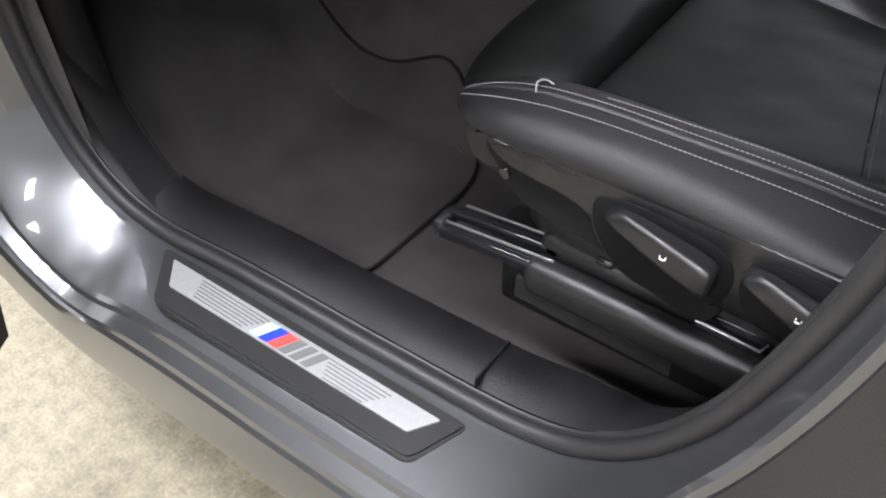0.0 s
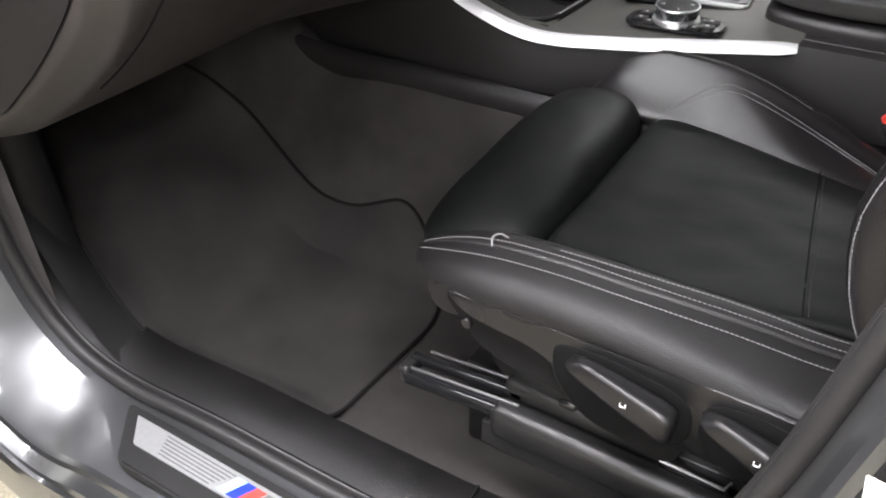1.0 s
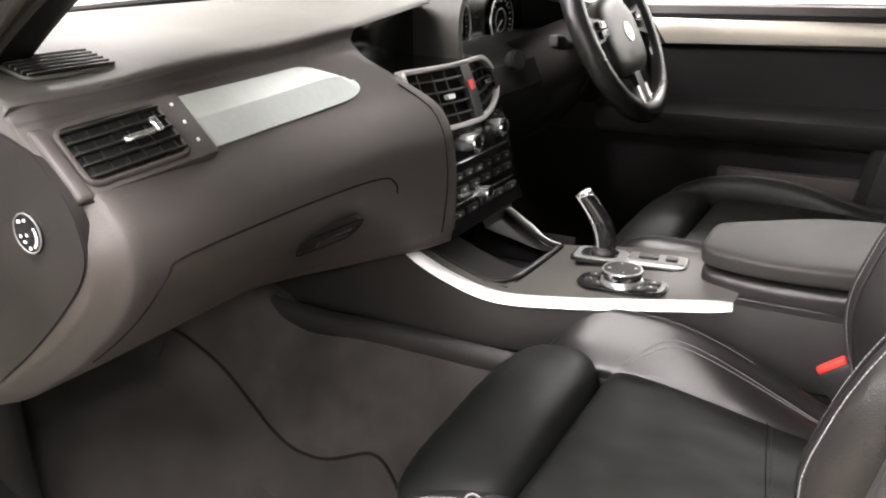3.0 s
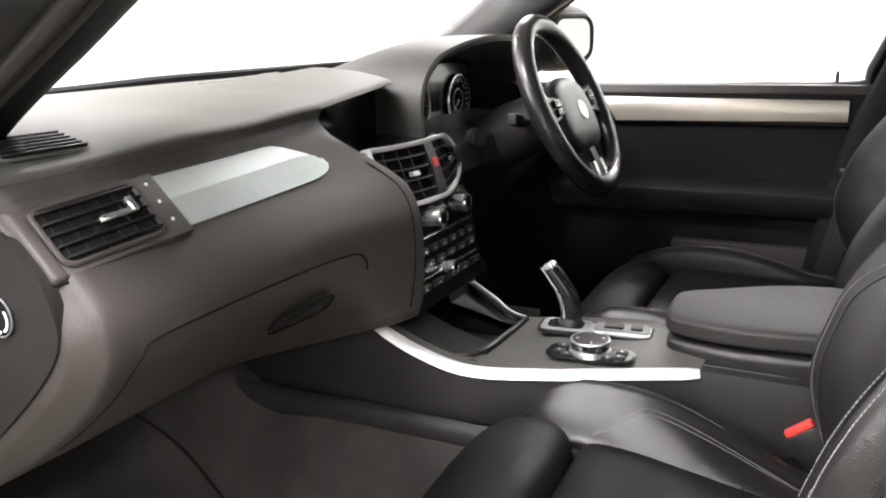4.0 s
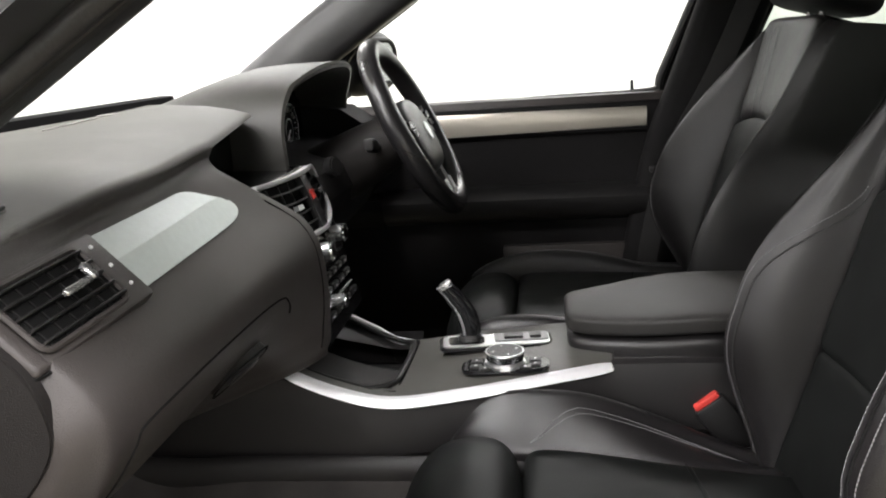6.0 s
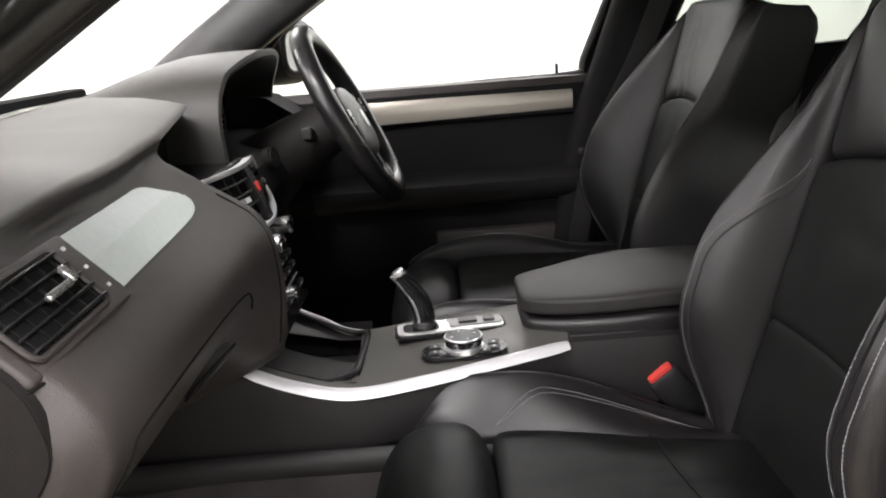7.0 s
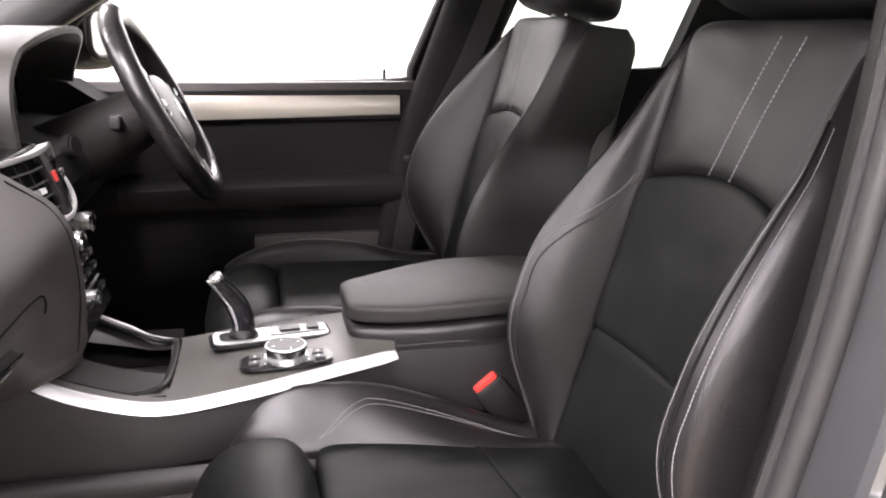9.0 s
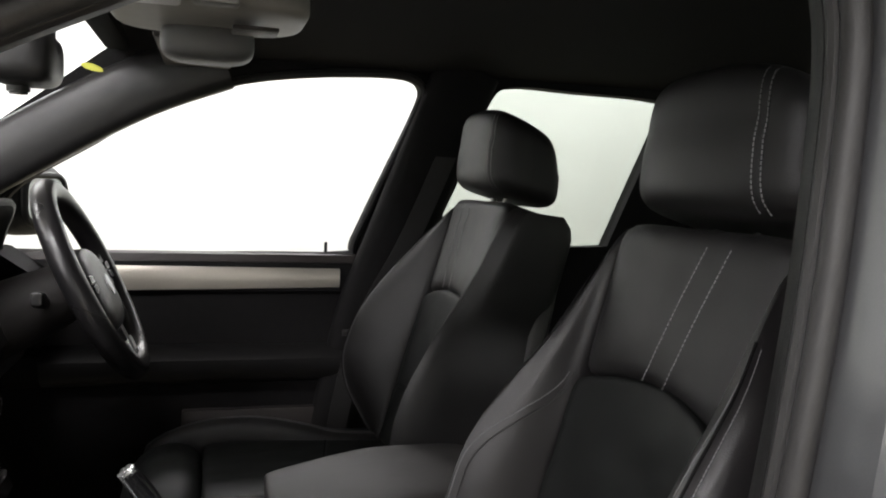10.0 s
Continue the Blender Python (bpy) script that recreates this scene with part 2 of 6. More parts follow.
slab("floor", (X0, Y0, -0.1), (X1, Y1, 0), CONCRETE, "speckled beige concrete floor of the bay", "floor")
slab("ceiling", (X0, Y0, ZC), (X1, Y1, ZC + 0.1), CEIL, "grey painted ceiling above the car", "ceiling")
slab("wall_north", (X0, Y1, 0), (X1, Y1 + 0.1, ZC), WALL, "bright white painted wall beside the car", "wall")
slab("wall_south", (X0, Y0 - 0.1, 0), (X1, Y0, ZC), WALL, "white painted wall behind the open door", "wall")
slab("wall_west", (X0 - 0.1, Y0, 0), (X0, Y1, ZC), WALL, "bright white painted wall ahead of the car", "wall")
slab("wall_east", (X1, Y0, 0), (X1 + 0.1, Y1, ZC), WALL, "white painted wall behind the car", "wall")
for lx, ly, lz, watts in LAMPS:
    fit_ = thing("ceiling_light", "white ceiling light panel, switched on", "ceiling light", "lights of the bay", at=(lx, ly, lz))
    bm = bmesh.new()
    box(bm, (0, 0, 0.05), (1.58, 0.58, 0.1), 0.01)
    part("housing", bm, WALL, fit_)
    bm = bmesh.new()
    box(bm, (0, 0, -0.002), (1.5, 0.50, 0.006), 0.002)
    part("diffuser", bm, LIT, fit_)

# ---- car body: the open doorway ----
LOOP = [(-0.53, 0.72), (-0.505, 0.95), (-0.36, 1.125), (-0.18, 1.243), (0.0, 1.348), (0.2, 1.435), (0.37, 1.47), (0.465, 1.425), (0.472, 1.27), (0.447, 1.06),
        (0.412, 0.89), (0.382, 0.74), (0.338, 0.605), (0.272, 0.508), (0.18, 0.462), (0.0, 0.45), (-0.2, 0.445), (-0.38, 0.435), (-0.475, 0.475), (-0.522, 0.57)]
RING = catmull([(x, 0, z) for x, z in LOOP], 8, True)
N = len(RING)
OUT = []
for i, p in enumerate(RING):
    d = (RING[(i + 1) % N] - RING[i - 1]).normalized()
    OUT.append(Vector((-d.z, 0, d.x)))
mid = sum(RING, Vector()) / N
if sum(o.dot(p - mid) for o, p in zip(OUT, RING)) < 0:
    OUT = [-o for o in OUT]
SILLW = [smooth_step(0.62, 0.47, p.z) for p in RING]          # 1 along the sill
LOCK = [smooth_step(0.36, 0.40, p.x) * smooth_step(0.62, 0.72, p.z) for p in RING]  # 1 along the lock pillar
FRONT = [smooth_step(-0.30, -0.42, p.x) * smooth_step(1.0, 0.8, p.z) for p in RING]  # 1 where the reveal flares at the hinges
HINGE = [smooth_step(-0.3, -0.45, p.x) for p in RING]         # 1 along the hinge pillar


def doorway(profile):
    """A band round the doorway: profile(i) gives pairs of the distance out from the opening's edge, and y."""
    bm = bmesh.new()
    rings = []
    for i, p in enumerate(RING):
        rings.append([p + OUT[i] * d + Vector((0, y, 0)) for d, y in profile(i)])
    return skin(bm, rings, closed=False, wrap=True)


def paint_profile(i):
    w = 0.03 + 0.058 * SILLW[i] + 0.022 * HINGE[i] * (1 - SILLW[i])
    q = SILLW[i]
    plain = [(0.024, -0.7450), (0.029, -0.7470), (0.036, -0.7495), (0.041, -0.7510), (0.060, -0.7560)]
    stepped = [(0.024, -0.744), (0.033, -0.760), (0.040, -0.763), (0.045, -0.768), (0.060, -0.772)]
    h = 0.026 * FRONT[i]
    band_ = [(a * (1 - q) + c * q + h * (1 - k / 5), (b * (1 - q) + e * q) - w) for k, ((a, b), (c, e)) in enumerate(zip(plain, stepped))]
    return [(0.02, -0.712), (0.008, -0.722), (0.008, -0.735), (0.010 + 0.35 * h, -0.735 - 0.5 * w), (0.013 + h, -0.735 - w), (0.017 + h, -0.741 - w)] + band_ + [(0.112, -0.766 - w - 0.012 * q), (0.118, -0.768 - w - 0.010 * q), (0.150, -0.766 - w), (0.172, -0.752 - w), (0.185, -0.70 - w), (0.19, -0.60)]


def trim_profile(i):
    s = SILLW[i]
    if RING[i].z > 1.02 and LOCK[i] < 0.5:
        return [(0.012, -0.708), (-0.003, -0.704), (-0.004, -0.690), (-0.003, -0.668), (0.0, -0.655), (0.012, -0.64), (0.06, -0.62)]
    if LOCK[i] > 0.5:
        return [(0.012, -0.708), (-0.004, -0.704), (-0.006, -0.697), (0.0, -0.685), (0.012, -0.665), (0.03, -0.645), (0.06, -0.62)]
    g = smooth_step(0.33, 0.20, RING[i].x)      # fades out towards the lock pillar
    wide = [(0.012, -0.708), (-0.004 - 0.006 * s, -0.704), (-0.016, -0.692 + 0.004 * s), (-0.030 + 0.012 * s, -0.664 + 0.006 * s), (-0.030 + 0.016 * s, -0.645 + 0.006 * s), (-0.012 + 0.05 * s, -0.632 + 0.004 * s), (0.06, -0.62)]
    slim = [(0.012, -0.708), (-0.004, -0.704), (-0.006, -0.697), (0.0, -0.685), (0.012, -0.665), (0.03, -0.645), (0.06, -0.62)]
    return [(a[0] * g + b[0] * (1 - g), a[1] * g + b[1] * (1 - g)) for a, b in zip(wide, slim)]


body = thing("car", "dark grey metallic car with its passenger doorway open", "car")
part("door_surround", doorway(paint_profile), PAINT, body, "dark grey metallic painted sill and pillars", sharp=14)
part("doorway_trim", doorway(trim_profile), SILLTRIM, body, "black plastic trim lining the doorway")
# Black band puts the deep shade between wing and door into colour.
bm = bmesh.new()
rows_ = [i for i in range(N) if RING[i].x < -0.36 and RING[i].z < 1.0]
cut = max(range(len(rows_)), key=lambda k: rows_[k] - rows_[k - 1] if k else 0)
rows_ = rows_[cut:] + rows_[:cut] if rows_[cut] - rows_[cut - 1] > 1 else rows_
skin(bm, [[RING[i] + OUT[i] * (d + 0.022 * FRONT[i] * (0.16 - d) / 0.15) + Vector((0, y, 0)) for d, y in ((0.010, -0.770), (0.014, -0.782), (0.022, -0.806), (0.05, -0.832), (0.16, -0.84))] for i in rows_], closed=False)
part("hinge_shade", bm, RUBBER, body, "black band painted in for the deep shade by the door hinges")
bm = bmesh.new()
tube(bm, [p + OUT[i] * -0.002 + Vector((0, -0.703, 0)) for i, p in enumerate(RING)], 0.006, 8, closed=True)
part("inner_seal", bm, RUBBER, body, "black rubber inner door seal")
bm = bmesh.new()
tube(bm, [p + OUT[i] * 0.002 + Vector((0, -0.716, 0)) for i, p in enumerate(RING)], 0.0095, 10, closed=True)
part("weather_seal", bm, RUBBER, body, "black rubber door seal")
bm = bmesh.new()
tube(bm, [p + OUT[i] * 0.012 + Vector((0, -0.728, 0)) for i, p in enumerate(RING)], 0.004, 6, closed=True)
part("seal_lip", bm, RUBBER, body)


# Black band over the paint: shade on the lower lock pillar, as colour.
bm = bmesh.new()
rows_ = [i for i in range(N) if RING[i].x > 0.20 and RING[i].z < 1.0]
cut = max(range(len(rows_)), key=lambda k: rows_[k] - rows_[k - 1] if k else 0)
rows_ = rows_[cut:] + rows_[:cut] if rows_[cut] - rows_[cut - 1] > 1 else rows_
rings = []
for i in rows_:
    w = 0.03 + 0.058 * SILLW[i]
    far = 0.108 - 0.050 * smooth_step(0.84, 1.0, RING[i].z)
    q = 0.016 * SILLW[i]
    rings.append([RING[i] + OUT[i] * d + Vector((0, y - w, 0)) for d, y in ((0.0225, -0.742), (0.024, -0.7480 - q), (0.041, -0.7540 - q), (0.060, -0.7595 - q), (far, -0.7720 - q), (far + 0.002, -0.765 - q))])
skin(bm, rings, closed=False)
part("pillar_shade", bm, BLACK, body, "black band painted in for shade on the door pillar", sharp=25)


def holed(outline, holes, place, depth):
    """A panel with openings: outlines in a plane, put into place by place(u, v, w)."""
    bm = bmesh.new()
    es = []
    for lp in (outline, *holes):
        vs = [bm.verts.new((u, v, 0)) for u, v in lp]
        es += [bm.edges.new((vs[i], vs[(i + 1) % len(vs)])) for i in range(len(vs))]
    got = bmesh.ops.triangle_fill(bm, edges=es, use_beauty=True)
    ext = bmesh.ops.extrude_face_region(bm, geom=bm.faces[:])
    bmesh.ops.translate(bm, vec=(0, 0, depth), verts=[g for g in ext["geom"] if isinstance(g, bmesh.types.BMVert)])
    for v in bm.verts:
        v.co = place(*v.co)
    return bm


def loop2(pts, n=5):
    return [(p.x, p.z) for p in catmull([(x, 0, z) for x, z in pts], n, True)]


FRONT_WIN = [(-0.37, 1.105), (-0.335, 1.19), (-0.28, 1.262), (-0.14, 1.35), (-0.033, 1.42), (0.07, 1.463), (0.162, 1.493), (0.283, 1.514), (0.42, 1.526), (0.515, 1.526), (0.558, 1.505), (0.548, 1.45), (0.48, 1.28), (0.425, 1.145), (0.405, 1.112), (0.2, 1.108), (0.0, 1.105)]
REAR_WIN = [(0.645, 1.14), (0.68, 1.32), (0.722, 1.47), (0.775, 1.52), (0.95, 1.52), (1.16, 1.515), (1.19, 1.49), (1.15, 1.33), (1.10, 1.165), (1.07, 1.142), (0.9, 1.14)]


def side_y(z):
    return 0.775 - 0.10 * smooth_step(1.1, 1.6, z)


bm = holed([(-1.1, 0.30), (1.9, 0.30), (1.9, 1.60), (-0.02, 1.60), (-0.1, 1.545), (-0.56, 1.20), (-1.1, 1.08)], [loop2(FRONT_WIN, 4), loop2(REAR_WIN, 4)], lambda u, v, w: (u, side_y(v) + w, v), 0.05)
part("side_wall", bm, DOORB, body, "black inner side of the body round the windows", smooth=False)
bm = bmesh.new()
skin(bm, [[(x, y, 1.535 + 0.03 * (1 - (y / 0.72) ** 2) - 0.02 * smooth_step(1.2, 1.9, x)) for y in [-0.72 + 0.08 * j for j in range(19)]] for x in [-0.10 + 0.1 * i for i in range(21)]], closed=False)
roof = part("roof_lining", bm, HEADLINER, body, "black cloth roof lining")
bm = bmesh.new()
box(bm, (1.9, 0, 0.70), (0.06, 1.5, 0.82), 0.02)
part("rear_bulkhead", bm, HEADLINER, body)
bm = bmesh.new()
box(bm, (0.9, 0, 1.62), (2.1, 1.4, 0.02), 0.005)
part("roof_skin", bm, PAINT, body)
bm = bmesh.new()
box(bm, (1.22, -0.76, 0.70), (1.35, 0.04, 0.83), 0.015)
part("rear_side_panel", bm, PAINT, body, "dark grey painted rear door behind the open doorway")
for x0, x1, w_ in ((0.585, 0.60, 0.09), (1.86, 1.62, 0.10)):
    bm = bmesh.new()
    skin(bm, [[(x0 + (x1 - x0) * k - w_ / 2, -0.775 + 0.10 * k, 1.10 + 0.50 * k), (x0 + (x1 - x0) * k + w_ / 2, -0.775 + 0.10 * k, 1.10 + 0.50 * k), (x0 + (x1 - x0) * k + w_ / 2, -0.735 + 0.10 * k, 1.10 + 0.50 * k), (x0 + (x1 - x0) * k - w_ / 2, -0.735 + 0.10 * k, 1.10 + 0.50 * k)] for k in (0, 0.5, 1)])
    part("rear_window_post", bm, PAINT, body)
bm = bmesh.new()
bm.faces.new([bm.verts.new(p) for p in ((0.63, -0.755, 1.11), (1.82, -0.755, 1.11), (1.60, -0.66, 1.59), (0.645, -0.66, 1.59))])
g = part("rear_door_glass", bm, TINTED, body, smooth=False)
g.visible_shadow = False
bm = bmesh.new()
bm.faces.new([bm.verts.new(p) for p in ((1.90, -0.66, 1.12), (1.90, 0.66, 1.12), (1.90, 0.60, 1.58), (1.90, -0.60, 1.58))])
g = part("tailgate_glass", bm, TINTED, body, smooth=False)
g.visible_shadow = False
bm = bmesh.new()
box(bm, (-1.05, 0, 0.72), (0.06, 1.5, 0.85), 0.02)
part("firewall", bm, BLACK, body)


def pillar(line, inner, width):
    """A pillar's inner cover along line, with a rounded section."""
    bm = bmesh.new()
    rings = []
    P = catmull(line, 6)
    for i, p in enumerate(P):
        d = (P[min(i + 1, len(P) - 1)] - P[max(i - 1, 0)]).normalized()
        up = d.cross(Vector((0, 1, 0))).normalized()
        if up.z < 0:
            up = -up
        ring = []
        for j in range(14):
            q = 2 * math.pi * j / 14
            ring.append(p + up * (math.copysign(abs(math.sin(q)) ** 0.6, math.sin(q)) * width / 2) + Vector((0, inner * 0.035 * math.copysign(abs(math.cos(q)) ** 0.7, math.cos(q)), 0)))
        rings.append(ring)
    return skin(bm, rings)


part("front_pillar_cover", pillar([(-0.62, 0.715, 1.10), (-0.42, 0.70, 1.235), (-0.2, 0.69, 1.375), (-0.04, 0.68, 1.465), (0.12, 0.67, 1.53)], 1, 0.125), BLACK, body, "dark plastic cover of the windscreen pillar")
part("centre_pillar_cover", pillar([(0.37, 0.735, 0.55), (0.45, 0.73, 0.95), (0.51, 0.725, 1.12), (0.60, 0.69, 1.38), (0.66, 0.66, 1.55)], 1, 0.15), DOORB, body, "black cover of the door pillar")
bm = bmesh.new()
skin(bm, [[(-0.96, y, 1.10), (-0.92, y, 1.148), (-0.86, y, 1.146), (-0.84, y, 1.10)] for y in (-0.74, -0.4, 0, 0.4, 0.74)])
part("windscreen_cowl", bm, GAP, body, "black edge below the windscreen")
bm = bmesh.new()
box(bm, (-0.085, 0, 1.545), (0.05, 1.28, 0.03), 0.01)
part("windscreen_header", bm, HEADLINER, body)
bm = bmesh.new()
skin(bm, [[(-0.93, y, 1.135), (-0.7, y * 0.97, 1.262), (-0.4, y * 0.94, 1.385), (-0.1, y * 0.9, 1.502), (-0.075, y * 0.9, 1.535)] for y in [-0.72 + 0.16 * j for j in range(10)]], closed=False)
wind = part("windscreen", bm, GLASS, body, "clear windscreen glass")
wind.visible_shadow = False
for nm, win in (("front_side_glass", FRONT_WIN), ("rear_side_glass", REAR_WIN)):
    bm = bmesh.new()
    bm.faces.new([bm.verts.new((x, side_y(z) + 0.025, z)) for x, z in loop2(win, 4)])
    g = part(nm, bm, TINTED if nm.startswith("rear") else GLASS, body, smooth=False)
    g.visible_shadow = False

# ---- floor pan, carpet and mat ----


def floor_z(x, y):
    toe = 0.20 * smooth_step(-0.36, -0.62, x) + 0.55 * max(0, -0.62 - x)
    tunnel = 0.27 * smooth_step(0.345, 0.215, abs(y)) * smooth_step(-1.2, -0.3, x)
    side = 0.03 * smooth_step(0.60, 0.66, abs(y))
    side += 0.10 * smooth_step(0.615, 0.705, -y) ** 1.6 * smooth_step(-0.40, -0.54, x)     # fillet up to the footwell's side
    return 0.402 + toe + tunnel + side


bm = bmesh.new()
skin(bm, [[(x, y, floor_z(x, y)) for y in [-0.70 + 0.02 * j for j in range(70)]] for x in [-1.02 + 0.04 * i for i in range(73)]], closed=False)
part("carpet", bm, CARPET, body, "charcoal carpet on the car floor")
bm = bmesh.new()
skin(bm, [[(x, -0.704 + 0.012 * smooth_step(-0.5, -0.8, x), z) for z in [0.40 + 0.05 * j for j in range(12)]] for x in [-1.0 + 0.05 * i for i in range(11)] + [-0.485]], closed=False)
part("kick_panel", bm, CARPET, body, "charcoal carpeted side of the footwell")
bm = bmesh.new()
skin(bm, [[(x, y, floor_z(x, y) + 0.003 + 0.005 * smooth_step(-0.622, -0.63, y)) for y in [-0.702 + 0.008 * j for j in range(11)]] for x in [-0.70 + 0.02 * i for i in range(17)]], closed=False)
part("kick_trim", bm, TRIM, body, "black trim along the side of the footwell")


def mat_outline():
    # plan of the mat: x, y of its rounded corners
    pts = [(-0.115, -0.618, 0.035), (-0.43, -0.652, 0.07), (-0.57, -0.622, 0.06), (-0.74, -0.560, 0.05), (-0.68, -0.308, 0.04), (-0.57, -0.305, 0.03), (-0.498, -0.297, 0.03), (-0.397, -0.298, 0.03), (-0.315, -0.300, 0.03), (-0.213, -0.285, 0.03), (-0.150, -0.310, 0.03), (-0.105, -0.385, 0.04)]
    out = []
    k = len(pts)
    for i, (x, y, r) in enumerate(pts):
        p, a, b = Vector((x, y)), Vector(pts[i - 1][:2]), Vector(pts[(i + 1) % k][:2])
        da, db = (a - p).normalized() * r, (b - p).normalized() * r
        for j in range(7):
            t = j / 6
            out.append((p + da) * (1 - t) ** 2 + 2 * p * t * (1 - t) + (p + db) * t * t)
    return out


def drape(bm, lift):
    bmesh.ops.triangulate(bm, faces=bm.faces[:])
    for _ in range(4):
        es = [e for e in bm.edges if e.calc_length() > 0.035]
        if es:
            bmesh.ops.subdivide_edges(bm, edges=es, cuts=1)
            bmesh.ops.triangulate(bm, faces=bm.faces[:])
    for v in bm.verts:
        v.co.z = floor_z(v.co.x, v.co.y) + lift + v.co.z
    return bm


mat_thing = thing("floor_mat", "charcoal velour mat with a bound edge on the footwell carpet", "floor mat")
bm = bmesh.new()
bm.faces.new([bm.verts.new((p.x, p.y, 0)) for p in mat_outline()])
drape(bm, 0.012)
part("mat_top", bm, MAT, mat_thing)
bm = bmesh.new()
tube(bm, [(p.x, p.y, floor_z(p.x, p.y) + 0.0085) for p in mat_outline()], 0.0030, 8, closed=True)
part("edge_binding", bm, TRIM, mat_thing, "black bound edge")

# ---- sill plate ----
plate = thing("sill_plate", "black door sill plate with a brushed metal insert", "sill plate")


def on_sill(outline, z0, depth, mat, name, label="", parent=None, bevel=0.0):
    bm = bmesh.new()
    prism(bm, outline, depth, pose(0, 0, z0), bevel)
    return part(name, bm, mat, parent or plate, label)


def quad_round(pts, r):
    out = []
    k = len(pts)
    for i, p in enumerate(pts):
        p, a, b = Vector(p), Vector(pts[i - 1]), Vector(pts[(i + 1) % k])
        da, db = (a - p).normalized() * r, (b - p).normalized() * r
        for j in range(5):
            t = j / 4
            v = (p + da) * (1 - t) ** 2 + 2 * p * t * (1 - t) + (p + db) * t * t
            out.append((v.x, v.y))
    return out


on_sill(quad_round([(-0.322, -0.742), (0.135, -0.738), (0.108, -0.806), (-0.262, -0.812)][::-1], 0.012), 0.437, 0.014, BLACK, "surround", bevel=0.003)
on_sill(quad_round([(-0.292, -0.753), (0.108, -0.751), (0.088, -0.781), (-0.262, -0.786)][::-1], 0.003), 0.4505, 0.0025, PLATE, "metal_insert", "brushed aluminium insert")
for seg_a, seg_b in ((-0.235, -0.125), (-0.035, 0.05)):
    for j in range(6):
        y = -0.7575 - 0.0046 * j
        on_sill([(seg_a + 0.002 * j, y - 0.0008), (seg_b - 0.004 * j, y - 0.0008), (seg_b - 0.004 * j, y + 0.0008), (seg_a + 0.002 * j, y + 0.0008)], 0.4532, 0.0004, GREYM, "groove")
for x, m_, nm in ((-0.122, PALE, "pale_stripe"), (-0.108, BLUE, "blue_stripe"), (-0.094, RED, "red_stripe")):
    on_sill([(x, -0.757), (x + 0.014, -0.757), (x + 0.002, -0.781), (x - 0.012, -0.781)][::-1], 0.4534, 0.0006, m_, nm)
for x in (-0.078, -0.062, -0.046):
    on_sill([(x, -0.757), (x + 0.011, -0.757), (x - 0.001, -0.781), (x - 0.012, -0.781)][::-1], 0.4534, 0.0006, GREYM, "badge_bar", "grey badge bar")

part("trim_joint", box(bmesh.new(), (0.118, -0.674, 0.4700), (0.0022, 0.062, 0.016)), GAP, body, "dark joint between two lengths of sill trim")
bm = bmesh.new()
skin(bm, [[(x, -0.70 + 0.2 * u, 1.06 - 0.045 * ((-0.95 - x) / 1.1) ** 1.5 * 4 - 0.02 * abs(-0.70 + 0.2 * u) ** 2) for u in range(8)] for x in [-0.95 - 0.11 * i for i in range(11)]], closed=False)
part("bonnet", bm, PAINT, body, "dark grey metallic bonnet")

# ---- the passenger door, standing open ----
pdoor = thing("passenger_door", "dark grey car door standing wide open", "car door")
dm = Matrix.Translation((-0.545, -0.885, 0)) @ Matrix.Rotation(radians(-60), 4, "Z")


def door_slab(name, y0, y1, inset, mat, label=""):
    bm = bmesh.new()
    rings = []
    for z, a, b in ((0.34, 0.02, 0.80), (0.40, 0.0, 0.86), (0.55, 0.0, 0.94), (0.80, 0.0, 1.0), (1.05, 0.0, 1.02), (1.10, 0.02, 1.02)):
        rings.append([(a + inset, y0, z), (a + inset + 0.02, y1, z), (b - inset - 0.02, y1, z), (b - inset, y0, z)])
    skin(bm, rings)
    bmesh.ops.transform(bm, matrix=dm, verts=bm.verts)
    return part(name, bm, mat, pdoor, label)


door_slab("door_skin", -0.06, -0.02, 0.0, PAINT, "dark grey metallic outer skin")
door_slab("door_lining", -0.02, 0.05, 0.02, BLACK, "black plastic lining")
bm = bmesh.new()
tube(bm, [dm @ Vector(p) for p in ((0.03, 0.0, 1.10), (0.16, 0.0, 1.25), (0.36, 0.0, 1.40), (0.62, 0.0, 1.47), (0.90, 0.0, 1.46), (1.0, 0.0, 1.30), (1.01, 0.0, 1.10))], 0.018, 8)
part("window_frame", bm, RUBBER, pdoor, "black window frame")

# ---- dashboard ----
dash = thing("dashboard", "dark grey soft-touch dashboard with a brushed aluminium strip", "dashboard")
FACE = [(-0.238, 1.1065), (-0.196, 1.060), (-0.166, 1.028), (-0.153, 1.000), (-0.158, 0.965), (-0.185, 0.925), (-0.235, 0.880), (-0.30, 0.835), (-0.375, 0.792), (-0.52, 0.74)]
MIDDLE = [(-0.236, 1.108), (-0.203, 1.062), (-0.172, 1.030), (-0.156, 1.000), (-0.150, 0.965), (-0.148, 0.925), (-0.150, 0.885), (-0.157, 0.845), (-0.20, 0.822), (-0.52, 0.79)]


def crease(y):
    """The front edge of the top sheet: x and z at y."""
    x = -0.256 + 0.013 * smooth_step(-0.64, -0.45, y) - 0.012 * smooth_step(-0.42, -0.23, y) - 0.046 * min(1.0, max(0.0, (y + 0.23) / 0.27))
    z = 1.126 + 0.015 * smooth_step(-0.66, -0.45, y) + 0.007 * smooth_step(-0.45, -0.23, y) + 0.014 * min(1.0, max(0.0, (y + 0.23) / 0.26))
    return x, z


